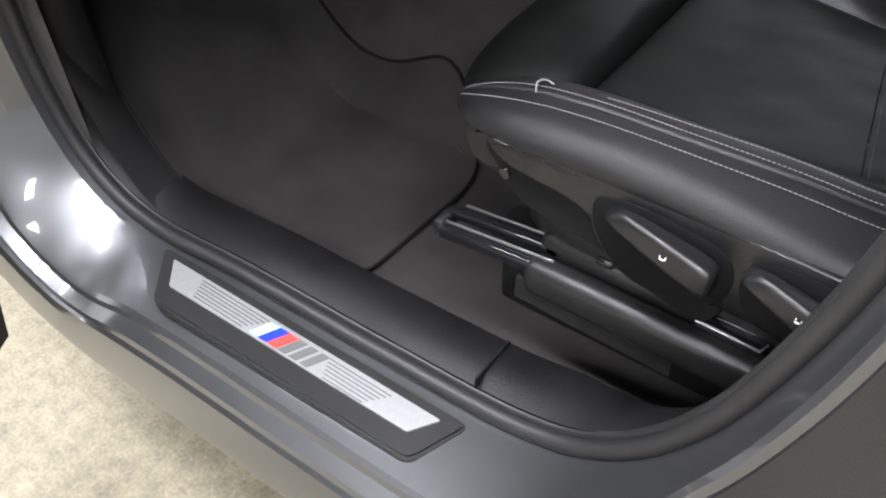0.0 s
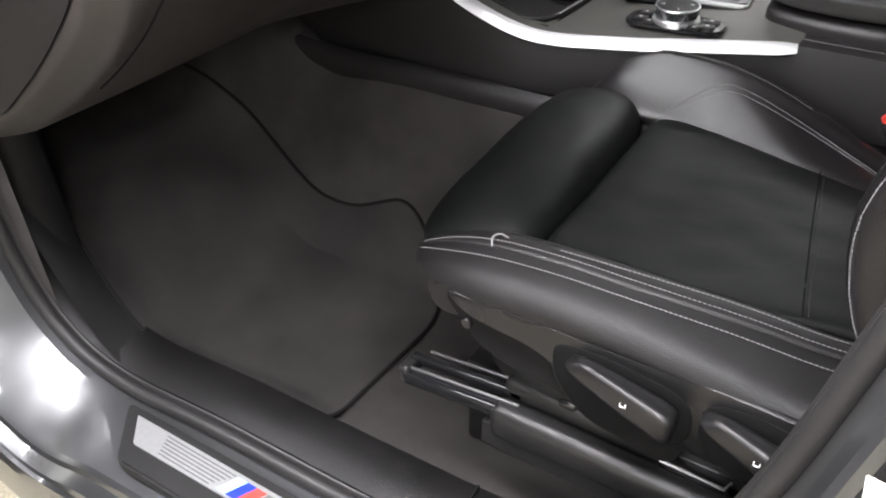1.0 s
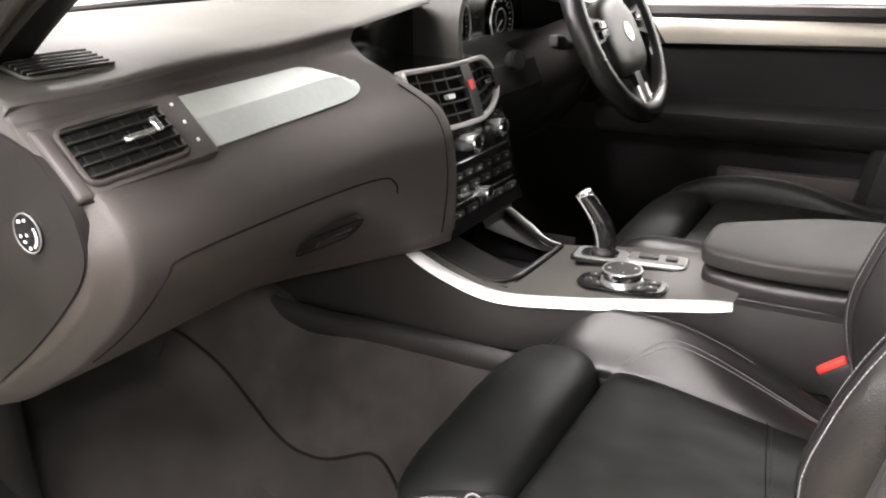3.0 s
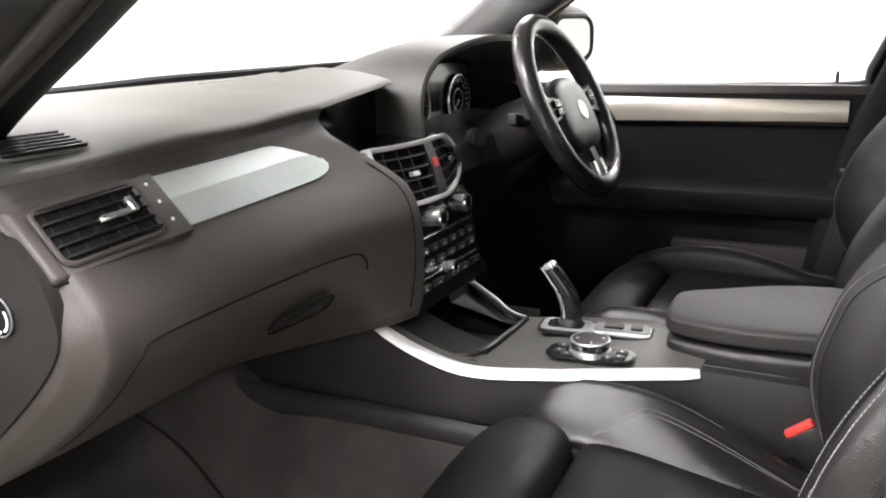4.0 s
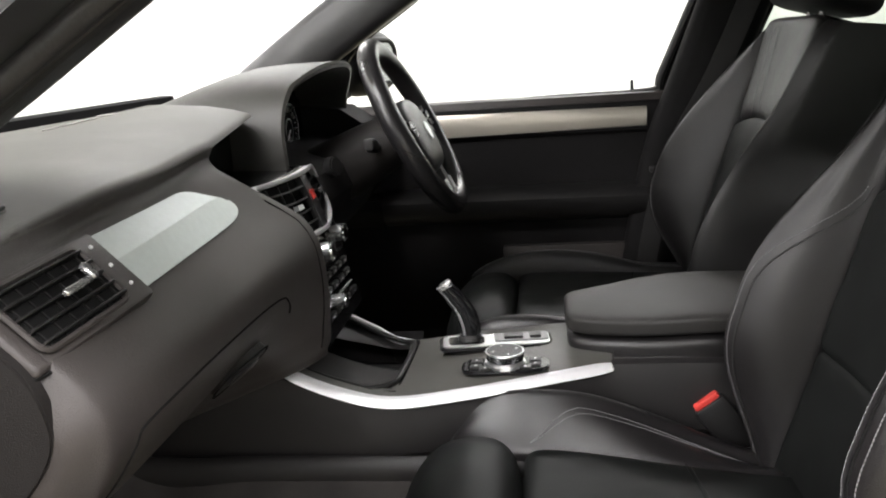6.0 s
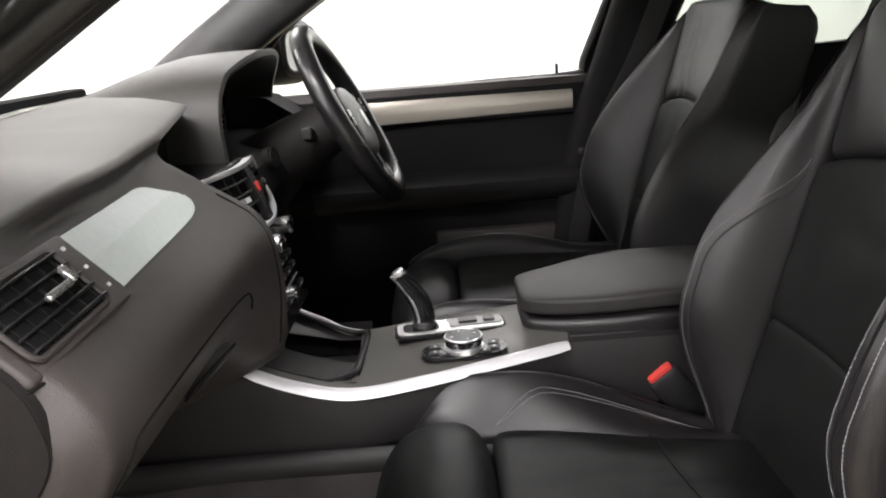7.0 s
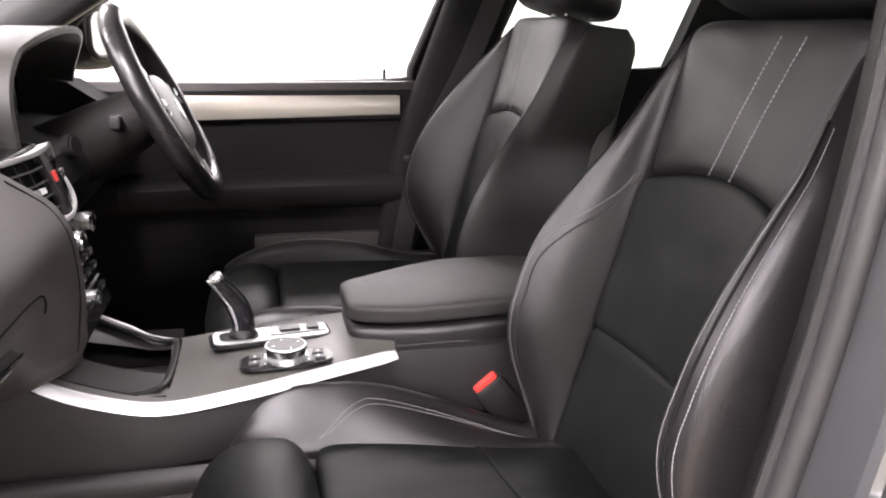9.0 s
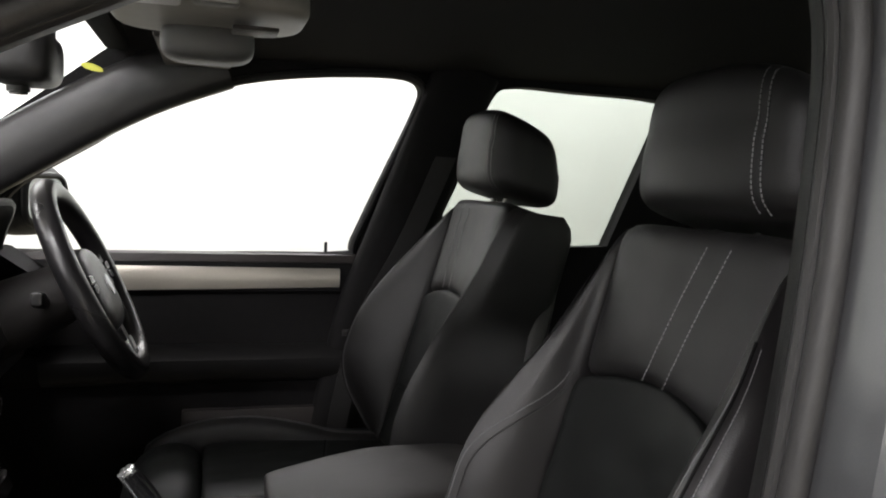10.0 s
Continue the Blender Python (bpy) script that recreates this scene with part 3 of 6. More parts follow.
def top_sheet(y, back=0.0):
    """The top sheet's outline at y, from the windscreen to its crease."""
    x, z = crease(y)
    x -= back
    return [(-0.86, 1.125), (-0.72, 1.144), (-0.57, 1.162 + 0.010 * smooth_step(-0.65, -0.4, y)), (-0.44 - 0.4 * back, z + 0.021), (x - 0.070, z + 0.0160), (x - 0.030, z + 0.0085), (x - 0.010, z + 0.0030), (x - 0.003, z + 0.0005), (x, z - 0.0045)]


def dash_section(y):
    """The outline of the passenger's side of the dash at y."""
    e = smooth_step(-0.60, -0.735, y)           # rounding towards the door
    c = smooth_step(-0.40, -0.15, y)            # fuller towards the centre
    yy = y - 0.094 * smooth_step(-0.5, -0.14, y)
    x0, z0 = crease(yy)
    out = [(x, y, z) for x, z in top_sheet(yy)]
    k_ = smooth_step(-0.50, -0.66, yy)
    out = out[-3:] + [(x0 - 0.0035 + 0.0075 * k_, y, z0 - 0.012 + 0.003 * k_), (x0 - 0.0040 + 0.013 * k_, y, z0 - 0.021 + 0.005 * k_)]
    for (x, z), (x2, z2) in zip(FACE, MIDDLE):
        xx, zz = x + (x2 - x) * c, z + (z2 - z) * c
        zz -= 0.004 * smooth_step(-0.30, -0.70, y) * smooth_step(1.04, 1.1, z)
        out.append((xx - 0.004 * e, y, zz))
    return catmull(out, 5)


def end_y(z):
    """Where the face of the dash ends towards the centre, by height."""
    return -0.128 - 0.105 * smooth_step(1.02, 1.13, z) ** 1.3


bm = bmesh.new()
rings = []
for y in [-0.735, -0.733, -0.724, -0.717, -0.7135, -0.7085, -0.695] + [-0.68 + 0.02 * j for j in range(27)] + [-0.148, -0.142, -0.139]:
    k0 = max(0.0, (-0.711 - y) / 0.024)
    sec = dash_section(y)
    ring = []
    for i, p in enumerate(sec):
        d = (sec[min(i + 1, len(sec) - 1)] - sec[max(i - 1, 0)]).normalized()
        k_ = smooth_step(-0.5, -0.14, y)
        low = smooth_step(1.075, 1.035, p.z)
        inset = (0.006 + 0.017 * low) * k0 + 0.003 * (y < -0.734)
        inset += 0.016 * smooth_step(-0.168, -0.139, y) ** 3 * smooth_step(1.135, 1.10, p.z)
        q = p - Vector((-d.z, 0, d.x)) * inset
        q.y = y + (end_y(p.z) + 0.139) * k_
        ring.append(q)
    rings.append(ring + [Vector((-0.95, y, 0.74)), Vector((-0.95, y, 1.08))])
skin(bm, rings)
part("passenger_panel", bm, DASH, dash)


def face_at(y, z):
    sec = dash_section(y)
    for i in range(10, len(sec) - 1):
        if sec[i].z >= z > sec[i + 1].z:
            return sec[i].lerp(sec[i + 1], (sec[i].z - z) / (sec[i].z - sec[i + 1].z))
    return sec[-1]


def bent(p):
    k_ = smooth_step(-0.5, -0.14, p.y)
    return Vector((p.x, p.y + (end_y(p.z) + 0.139) * k_, p.z))


bm = bmesh.new()
tube(bm, [bent(face_at(-0.182 - 0.004 * i / 13, 1.068 - 0.215 * i / 13)) for i in range(14)], 0.0013, 6)
part("edge_gap", bm, GAP, dash, "dark joint near the end of the panel")

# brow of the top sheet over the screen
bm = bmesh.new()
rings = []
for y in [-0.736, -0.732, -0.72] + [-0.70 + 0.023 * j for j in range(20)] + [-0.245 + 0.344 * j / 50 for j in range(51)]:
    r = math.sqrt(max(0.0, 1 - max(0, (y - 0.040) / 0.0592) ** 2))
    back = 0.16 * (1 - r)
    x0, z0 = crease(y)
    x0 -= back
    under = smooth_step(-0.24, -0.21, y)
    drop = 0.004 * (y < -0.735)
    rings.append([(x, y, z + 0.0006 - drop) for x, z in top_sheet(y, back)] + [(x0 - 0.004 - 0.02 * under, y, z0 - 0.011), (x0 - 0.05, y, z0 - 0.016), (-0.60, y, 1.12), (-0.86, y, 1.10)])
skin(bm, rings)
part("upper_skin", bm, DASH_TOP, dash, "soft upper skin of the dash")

# black rail along the foot of the windscreen
bm = bmesh.new()
rings = []
for j in range(36):
    y = -0.715 + 1.42 * j / 35
    z = 1.156 + 0.012 * smooth_step(-0.6, -0.2, y) + 0.006 * smooth_step(-0.25, 0.05, y)
    rings.append([(-0.79, y, 1.10), (-0.785, y, z - 0.003), (-0.775, y, z), (-0.745, y, z), (-0.735, y, z - 0.003), (-0.73, y, 1.10)])
skin(bm, rings)
part("windscreen_rail", bm, GAP, dash, "black rail at the foot of the windscreen")

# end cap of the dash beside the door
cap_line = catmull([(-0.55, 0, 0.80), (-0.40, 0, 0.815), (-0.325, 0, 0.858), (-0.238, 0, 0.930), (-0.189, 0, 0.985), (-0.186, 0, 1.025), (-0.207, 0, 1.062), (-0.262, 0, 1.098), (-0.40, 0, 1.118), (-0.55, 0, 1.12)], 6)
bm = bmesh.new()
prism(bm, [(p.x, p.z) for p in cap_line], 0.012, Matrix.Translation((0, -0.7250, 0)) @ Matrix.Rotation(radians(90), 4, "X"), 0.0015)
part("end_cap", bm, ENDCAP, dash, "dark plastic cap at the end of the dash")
sw = part("airbag_switch", cyl(bmesh.new(), (-0.2555, -0.7362, 1.012), (0, 1, 0), 0.020, 0.006, 28, bevel=0.001), GLOSS, dash, "round black key switch with white marks")
bm = bmesh.new()
tube(bm, [(-0.2555 + 0.0185 * math.cos(q), -0.7392, 1.012 + 0.0185 * math.sin(q)) for q in [2 * math.pi * k / 28 for k in range(28)]], 0.0009, 6, closed=True)
part("switch_ring", bm, SEALANT, sw, "grey metal ring")
bm = bmesh.new()
for a in range(-50, 40, 12):
    q = radians(a)
    box(bm, (-0.2555 + 0.0125 * math.cos(q), -0.7394, 1.010 + 0.0125 * math.sin(q)), (0.0022, 0.001, 0.0022))
for dx, dz, w_ in ((-0.009, 0.010, 0.006), (-0.001, 0.012, 0.004), (-0.005, -0.009, 0.005), (-0.001, -0.002, 0.003), (-0.010, -0.004, 0.003), (0.001, -0.014, 0.004)):
    box(bm, (-0.2555 + dx, -0.7394, 1.012 + dz), (w_ * 0.7, 0.001, 0.0024))
part("switch_marks", bm, WHITE, sw)

# aluminium strip, two faces with a crease
bm = bmesh.new()
rings = []
for j in range(81):
    u = j / 80
    y = -0.586 + 0.318 * u
    e = max(0.0, (u - 0.74) / 0.26)
    z_lo = 1.058 + 0.010 * u
    z_hi = 1.1035 + 0.0080 * u
    round_ = max(0.0, 1 - e ** 2.6) ** 0.5
    tip = z_lo + 0.40 * (z_hi - z_lo)
    z_lo, z_hi = tip + (z_lo - tip) * round_ - 0.0004, tip + (z_hi - tip) * round_ + 0.0004
    z_mid = z_lo + (z_hi - z_lo) * (0.50 + 0.06 * u)
    lo, mi, hi = bent(face_at(y + 0.012, z_lo)), bent(face_at(y, z_mid)), bent(face_at(y - 0.014, z_hi))
    n_ = Vector((0.68, 0, 0.73))
    k_ = min(1.0, (z_hi - z_lo) / 0.03)
    rings.append([hi - n_ * 0.01, hi + n_ * 0.0020, mi + n_ * (0.0020 + 0.0050 * k_), lo + n_ * 0.0020, lo - n_ * 0.01])
skin(bm, rings)
part("aluminium_strip", bm, ALU, dash, "brushed aluminium strip with a crease", smooth=False)

# side air vent


def vent(parent, m, w, h, slats, uprights, tab=True, rim=None):
    """An air vent facing +x of m: frame, dark well, slats."""
    out = part("air_vent", prism(bmesh.new(), rounded(w, h, 0.008), 0.004, m @ pose(-0.0037, 0, 0, 90, 0, 90)), GAP, parent, "black air vent with slats")
    bm = bmesh.new()
    pts = [m @ Vector((0.001, x, z)) for x, z in rounded(w, h, 0.010)]
    tube(bm, pts, 0.0026, 6, closed=True)
    part("frame", bm, rim or BLACK, out)
    for i in range(slats):
        z = -h / 2 + h * (i + 0.5) / slats
        bm = bmesh.new()
        box(bm, (0.002, 0, z), (0.009, w - 0.004, 0.0022), 0.0008, 1, m)
        part("slat", bm, BLACK, out)
    for i in range(uprights):
        y = -w / 2 + w * (i + 0.5) / uprights
        bm = bmesh.new()
        box(bm, (0.0008, y, 0), (0.003, 0.0014, h - 0.004), 0.0, 1, m)
        part("upright", bm, BLACK, out)
    if tab:
        bm = bmesh.new()
        box(bm, (0.009, 0.012, -0.002), (0.006, 0.034, 0.006), 0.0015, 1, m)
        box(bm, (0.009, 0.034, 0.004), (0.006, 0.008, 0.016), 0.0015, 1, m)
        part("tab", bm, SATIN, out, "silver sliding tab")
    return out


face = Matrix.Translation((-0.2100, -0.650, 1.0812)) @ Matrix.Rotation(radians(-44), 4, "Y") @ Matrix.Rotation(radians(-6), 4, "Z")
bm = bmesh.new()
box(bm, (-0.016, 0.006, 0), (0.03, 0.145, 0.076), 0.004, 2, face)
part("vent_surround", bm, DASH, dash, "grey vent surround")
bm = bmesh.new()
box(bm, (-0.0150, -0.0705, 0), (0.03, 0.018, 0.079), 0.005, 3, face)
part("vent_wing", bm, DASH, dash, "grey wing of the vent")
bm = bmesh.new()
tube(bm, [face @ Vector((x, y, z)) for x, y, z in ((-0.004, -0.066, 0.041), (-0.006, -0.0795, 0.039), (-0.008, -0.0805, 0.0), (-0.006, -0.0795, -0.039), (-0.004, -0.066, -0.041))], 0.0014, 6)
part("wing_gap", bm, GAP, dash, "dark joint round the vent")
vent(dash, face @ pose(0.001, -0.008, 0), 0.108, 0.060, 5, 6, rim=DASH)
bm = bmesh.new()
for k_ in range(3):
    box(bm, (0.001, 0.062, 0.024 - 0.022 * k_), (0.002, 0.0022, 0.0030), 0, 1, face)
part("vent_marks", bm, WHITE, dash)
# demister vent on the dash top
top_m = Matrix.Translation((-0.311, -0.640, 1.1425)) @ Matrix.Rotation(radians(-75), 4, "Y")
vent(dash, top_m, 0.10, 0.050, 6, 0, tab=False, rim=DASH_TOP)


def sheet_z(x, y):
    pts = catmull([(a, 0, c) for a, c in top_sheet(y)], 6)
    for p, q in zip(pts, pts[1:]):
        if p.x <= x <= q.x:
            return p.z + (q.z - p.z) * (x - p.x) / (q.x - p.x)
    return pts[-1].z


bm = bmesh.new()
tube(bm, [(x, y, sheet_z(x, y) + 0.0006) for x, y in [(-0.500, -0.20 + 0.025 * j) for j in range(9)] + [(-0.512 - 0.012 * j, 0.002) for j in range(3)]], 0.0010, 5)
part("top_seam", bm, GREYP, dash, "pale seam of a flap in the dash top")

# glove box lid: raised panel within a groove
def face_point(y, s, lift=0.0):
    """A place on the face of the dash: s runs down its outline."""
    sec = dash_section(y)
    t = s * (len(sec) - 1)
    i = min(int(t), len(sec) - 2)
    p = sec[i].lerp(sec[i + 1], t - i)
    d = (sec[i + 1] - sec[i]).normalized()
    return p + Vector((-d.z, 0, d.x)) * lift


def face_s(z):
    sec = dash_section(-0.45)
    for i in range(10, len(sec) - 1):
        if sec[i].z >= z > sec[i + 1].z:
            return i / (len(sec) - 1)
    return 0.9


lid = []
for y, z in ((-0.695, 0.86), (-0.687, 0.92), (-0.674, 0.964), (-0.645, 0.977), (-0.45, 0.973), (-0.33, 0.967), (-0.296, 0.957), (-0.286, 0.940)):
    lid.append((y, face_s(z)))
lid_pts = catmull([(y, 0, s) for y, s in lid], 6)
bm = bmesh.new()
tube(bm, [face_point(p.x, p.z, 0.0) for p in lid_pts], 0.0013, 6)
part("glove_box_gap", bm, GAP, dash, "dark gap round the glove box lid")
hm = Matrix.Translation((-0.1870, -0.405, 0.9190)) @ Matrix.Rotation(radians(-7), 4, "Z") @ Matrix.Rotation(radians(42), 4, "Y")
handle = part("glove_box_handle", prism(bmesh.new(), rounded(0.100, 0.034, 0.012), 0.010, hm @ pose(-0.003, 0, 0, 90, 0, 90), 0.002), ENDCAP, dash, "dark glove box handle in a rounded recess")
bm = bmesh.new()
tube(bm, [hm @ Vector((0.0065, y, z)) for y, z in rounded(0.104, 0.038, 0.014)], 0.0011, 6, closed=True)
part("recess_edge", bm, GAP, handle, "dark edge of the recess")
part("catch", box(bmesh.new(), (0.008, 0.006, -0.003), (0.004, 0.056, 0.016), 0.002, 2, hm), BLACK, handle)

bm = bmesh.new()
box(bm, (-0.36, -0.055, 1.115), (0.012, 0.27, 0.095), 0.006, 2)
part("screen", bm, SCREEN, dash, "dark screen, switched off")
bm = bmesh.new()
skin(bm, [[(-0.255, y, 1.064), (-0.355, y, 1.066), (-0.37, y, 1.03), (-0.255, y, 1.03)] for y in (-0.22, -0.1, 0.02, 0.10)])
part("screen_shelf", bm, BLACK, dash)

# instrument binnacle in front of the driver
def hood(x, q, shrink=0.0):
    """A point of the hood's arch: q from 0 at the centre side to 1 at the door side."""
    t = smooth_step(-0.66, -0.34, x)
    a = math.pi * q
    y = 0.370 - (0.295 - shrink) * math.copysign(abs(math.cos(a)) ** 0.85, math.cos(a))
    return Vector((x, y, 1.045 + (0.115 + 0.073 * t - shrink) * math.sin(a) ** 0.55))


def hood_front(q):
    return -0.308 + 0.070 * math.sin(math.pi * q) ** 1.5 + 0.045 * max(0.0, 1 - 4 * q)


bm = bmesh.new()
rings = []
for j in range(41):
    q = j / 40
    f_ = hood_front(q)
    ring = [hood(-0.70 + (f_ + 0.70) * k_ / 10, q) for k_ in range(11)]
    ring += [hood(f_ + 0.004, q, 0.005), hood(f_ + 0.001, q, 0.012)] + [hood(f_ - 0.03 - 0.09 * k_ / 2, q, 0.020 + 0.012 * k_) for k_ in range(3)]
    rings.append(ring)
skin(bm, rings, closed=False)
part("instrument_hood", bm, HOOD_SHADED, dash, "soft hood over the instruments")
bm = bmesh.new()
skin(bm, [[(-0.385 + 0.085 * smooth_step(1.05, 1.0, z), y, z) for z in (0.98, 1.02, 1.06, 1.10, 1.14, 1.175)] for y in (0.155, 0.25, 0.37, 0.5, 0.585)], closed=False)
part("instrument_panel", bm, GLOSS, dash, "dark instrument panel")
for yc in (0.272, 0.468):
    turn = [2 * math.pi * k / 32 for k in range(32)]
    dial = part("dial_face", cyl(bmesh.new(), (-0.382, yc, 1.096), (1, 0, 0), 0.054, 0.006, 36, bevel=0.001), SCREEN, dash, "dark dial face")
    bm = bmesh.new()
    tube(bm, [(-0.376, yc + 0.054 * math.cos(q), 1.096 + 0.054 * math.sin(q)) for q in turn], 0.0022, 6, closed=True)
    part("dial_ring", bm, SATIN, dial, "thin chrome dial ring")
    bm = bmesh.new()
    tube(bm, [(-0.378, yc + 0.024 * math.cos(q), 1.096 + 0.024 * math.sin(q)) for q in turn], 0.0012, 6, closed=True)
    part("inner_ring", bm, GREYM, dial, "thin grey inner ring")
    bm = bmesh.new()
    for k in range(19):
        q = radians(-45 + 15 * k)
        c_, s_ = math.cos(q), math.sin(q)
        tube(bm, [(-0.378, yc + r_ * c_, 1.096 + r_ * s_) for r_ in (0.042 if k % 3 else 0.037, 0.049)], 0.0009, 4)
    part("dial_marks", bm, GREYP, dial, "grey dial marks")
    bm = bmesh.new()
    tube(bm, [(-0.376, yc, 1.096), (-0.376, yc - 0.030, 1.072)], lambda u: 0.0016 - 0.0008 * u, 6)
    part("needle", bm, GREYM, dial)
bm = bmesh.new()
skin(bm, [[(-0.376, y, 1.050), (-0.340, y, 1.046 - 0.010 * math.cos((y - 0.37) * 6)), (-0.318, y, 1.036), (-0.322, y, 1.02)] for y in [0.13 + 0.04 * k for k in range(13)]], closed=False)
part("binnacle_lip", bm, HOOD_SHADED, dash, "dark lower lip of the instrument hood")
bm = bmesh.new()
skin(bm, [[(-0.86, y, 1.12), (-0.5, y, 1.155), (-0.30, y, 1.125), (-0.235, y, 1.08), (-0.20, y, 1.02), (-0.23, y, 0.95), (-0.33, y, 0.84), (-0.5, y, 0.78), (-0.86, y, 0.78)] for y in (0.60, 0.64, 0.70, 0.742)])
part("driver_end", bm, DOORB, dash)
bm = bmesh.new()
skin(bm, [[(-0.34, y, 1.07), (-0.23, y, 1.045), (-0.215, y, 1.0), (-0.25, y, 0.92), (-0.33, y, 0.84), (-0.5, y, 0.78), (-0.86, y, 0.78), (-0.86, y, 1.07)] for y in (0.125, 0.2, 0.3, 0.4, 0.5, 0.6)])
part("driver_knee_panel", bm, BLACK, dash)
# ---- centre stack ----
stack = thing("centre_stack", "gloss black centre stack with vents, knobs and buttons", "control panel")
bm = bmesh.new()
skin(bm, [[(-0.37, y, 0.80), (-0.170, y, 0.825), (-0.188, y, 0.875), (-0.202, y, 0.95), (-0.221, y, 1.0), (-0.240, y, 1.04), (-0.256, y, 1.066), (-0.37, y, 1.070)] for y in (-0.15, -0.05, 0.05, 0.132)])
part("stack_panel", bm, GLOSS, stack)


def band(y, v, d=0.0):
    """A point of the bowed vent band: y across the car, v from 0 at its foot to 1 at its top, d proud of it."""
    hi = 1.072 - 0.036 * max(0.0, (y - 0.06) / 0.085) ** 2
    lo = 0.985 + 0.030 * max(0.0, y / 0.145) ** 1.5 + 0.010 * max(0.0, (-0.06 - y) / 0.08) ** 2
    z = lo + (hi - lo) * v
    return Vector((-0.203 - 1.4 * y * y - 0.36 * (z - 1.03) + d, y, z + 0.3 * d))


BY = [-0.137 + 0.282 * i / 28 for i in range(29)]
bm = bmesh.new()
skin(bm, [[band(y, 0, -0.03), band(y, 0, -0.006), band(y, 0.5, -0.016), band(y, 1, -0.006), band(y, 1, -0.03)] for y in BY])
unit = part("centre_vents", bm, GAP, stack, "black centre air vents in a bowed chrome frame")
for k_ in range(1, 5):
    bm = bmesh.new()
    skin(bm, [[band(y, k_ / 5, -0.010), band(y, k_ / 5 + 0.015, -0.001), band(y, k_ / 5 - 0.015, -0.001)] for y in BY[1:-1]])
    part("slat", bm, BLACK, unit)
for y in (-0.105, -0.075, -0.045, 0.055, 0.085, 0.115):
    part("upright", tube(bmesh.new(), [band(y, 0.06, -0.008), band(y, 0.5, -0.008), band(y, 0.94, -0.008)], 0.0013, 6), BLACK, unit)
for v in (0.0, 1.0):
    bm = bmesh.new()
    skin(bm, [[band(y, v, -0.012) + Vector((0, 0, -0.004)), band(y, v, 0.003) + Vector((0, 0, -0.0035)), band(y, v, 0.004), band(y, v, 0.003) + Vector((0, 0, 0.0035)), band(y, v, -0.012) + Vector((0, 0, 0.004))] for y in BY])
    part("vent_bar", bm, STRIP, unit, "thin silver bar")
for y in (BY[0], BY[-1]):
    bm = bmesh.new()
    tube(bm, [band(y, v / 6, 0.001) for v in range(7)], 0.0042, 8)
    part("vent_bar_end", bm, STRIP, unit, "silver end of the vent frame")
bm = bmesh.new()
skin(bm, [[band(y, 0.04, -0.008), band(y, 0.04, 0.001), band(y, 0.5, 0.003), band(y, 0.96, 0.001), band(y, 0.96, -0.008)] for y in (-0.012, -0.009, 0.002, 0.013, 0.016)])
bar = part("hazard_bar", bm, BLACK, unit)
bm = bmesh.new()
skin(bm, [[band(y, 0.52, 0.0), band(y, 0.53, 0.0055), band(y, 0.68, 0.0055), band(y, 0.69, 0.0)] for y in (-0.004, -0.002, 0.006, 0.008)])
part("hazard_button", bm, RED, bar, "red hazard button")
for y in (-0.062, 0.075):
    bm = bmesh.new()
    skin(bm, [[band(y + dy, 0.46, -0.002), band(y + dy, 0.46, 0.005), band(y + dy, 0.54, 0.005), band(y + dy, 0.54, -0.002)] for dy in (-0.008, 0.0, 0.008)])
    part("tab", bm, SATIN, unit, "silver sliding tab")


def knob(x, y, z, r, d=0.018):
    k_ = part("knob", cyl(bmesh.new(), (x + d / 2, y, z), (1, 0, 0.15), r, d, 28, bevel=0.002), SATIN, stack, "silver knob with a dark face")
    part("face", cyl(bmesh.new(), (x + d + 0.001, y, z + 0.0022), (1, 0, 0.15), r * 0.72, 0.002, 24), GLOSS, k_)
    bm = bmesh.new()
    tube(bm, [(x + d, y + r * 0.98 * math.cos(q), z + r * 0.98 * math.sin(q)) for q in [2 * math.pi * i / 24 for i in range(24)]], 0.0024, 6, closed=True)
    part("ring", bm, CHROME, k_)
    return k_


knob(-0.203, 0.060, 0.962, 0.0135, 0.030)
knob(-0.203, -0.045, 0.957, 0.0135, 0.036)
knob(-0.187, -0.02, 0.872, 0.010, 0.027)
for row, (z_, x_, count) in enumerate(((0.975, -0.212, 5), (0.945, -0.202, 6), (0.905, -0.193, 7), (0.885, -0.189, 6), (0.853, -0.179, 5))):
    for i in range(count):
        y = -0.118 + 0.236 * (i + 0.5) / count
        if row in (0, 1) and (abs(y - 0.060) < 0.026 or abs(y + 0.045) < 0.026):
            continue
        bm = bmesh.new()
        box(bm, (x_ + 0.001, y, z_), (0.008, 0.19 / count, 0.011), 0.002, 1)
        b_ = part("button", bm, BLACK, stack)
        part("button_mark", box(bmesh.new(), (x_ + 0.0055, y, z_), (0.001, 0.006, 0.002)), WHITE, b_)
for z_, x_ in ((0.925, -0.196), (0.866, -0.184), (0.988, -0.215)):
    part("seam_bar", box(bmesh.new(), (x_, -0.01, z_), (0.006, 0.25, 0.0025), 0.0008, 1), SATIN, stack)

# ---- centre console ----
console = thing("centre_console", "black centre console with silver edge strips", "centre console")


def strip_at(u, side):
    """The silver strip of the console, u from front to rear."""
    pts = catmull([(-0.215, -0.181, 0.818), (-0.15, -0.182, 0.790), (-0.07, -0.178, 0.770), (0.03, -0.158, 0.772), (0.13, -0.134, 0.780), (0.243, -0.104, 0.788)], 8)
    t = u * (len(pts) - 1)
    i = min(int(t), len(pts) - 2)
    p = pts[i].lerp(pts[i + 1], t - i)
    return Vector((p.x, side * p.y, p.z))


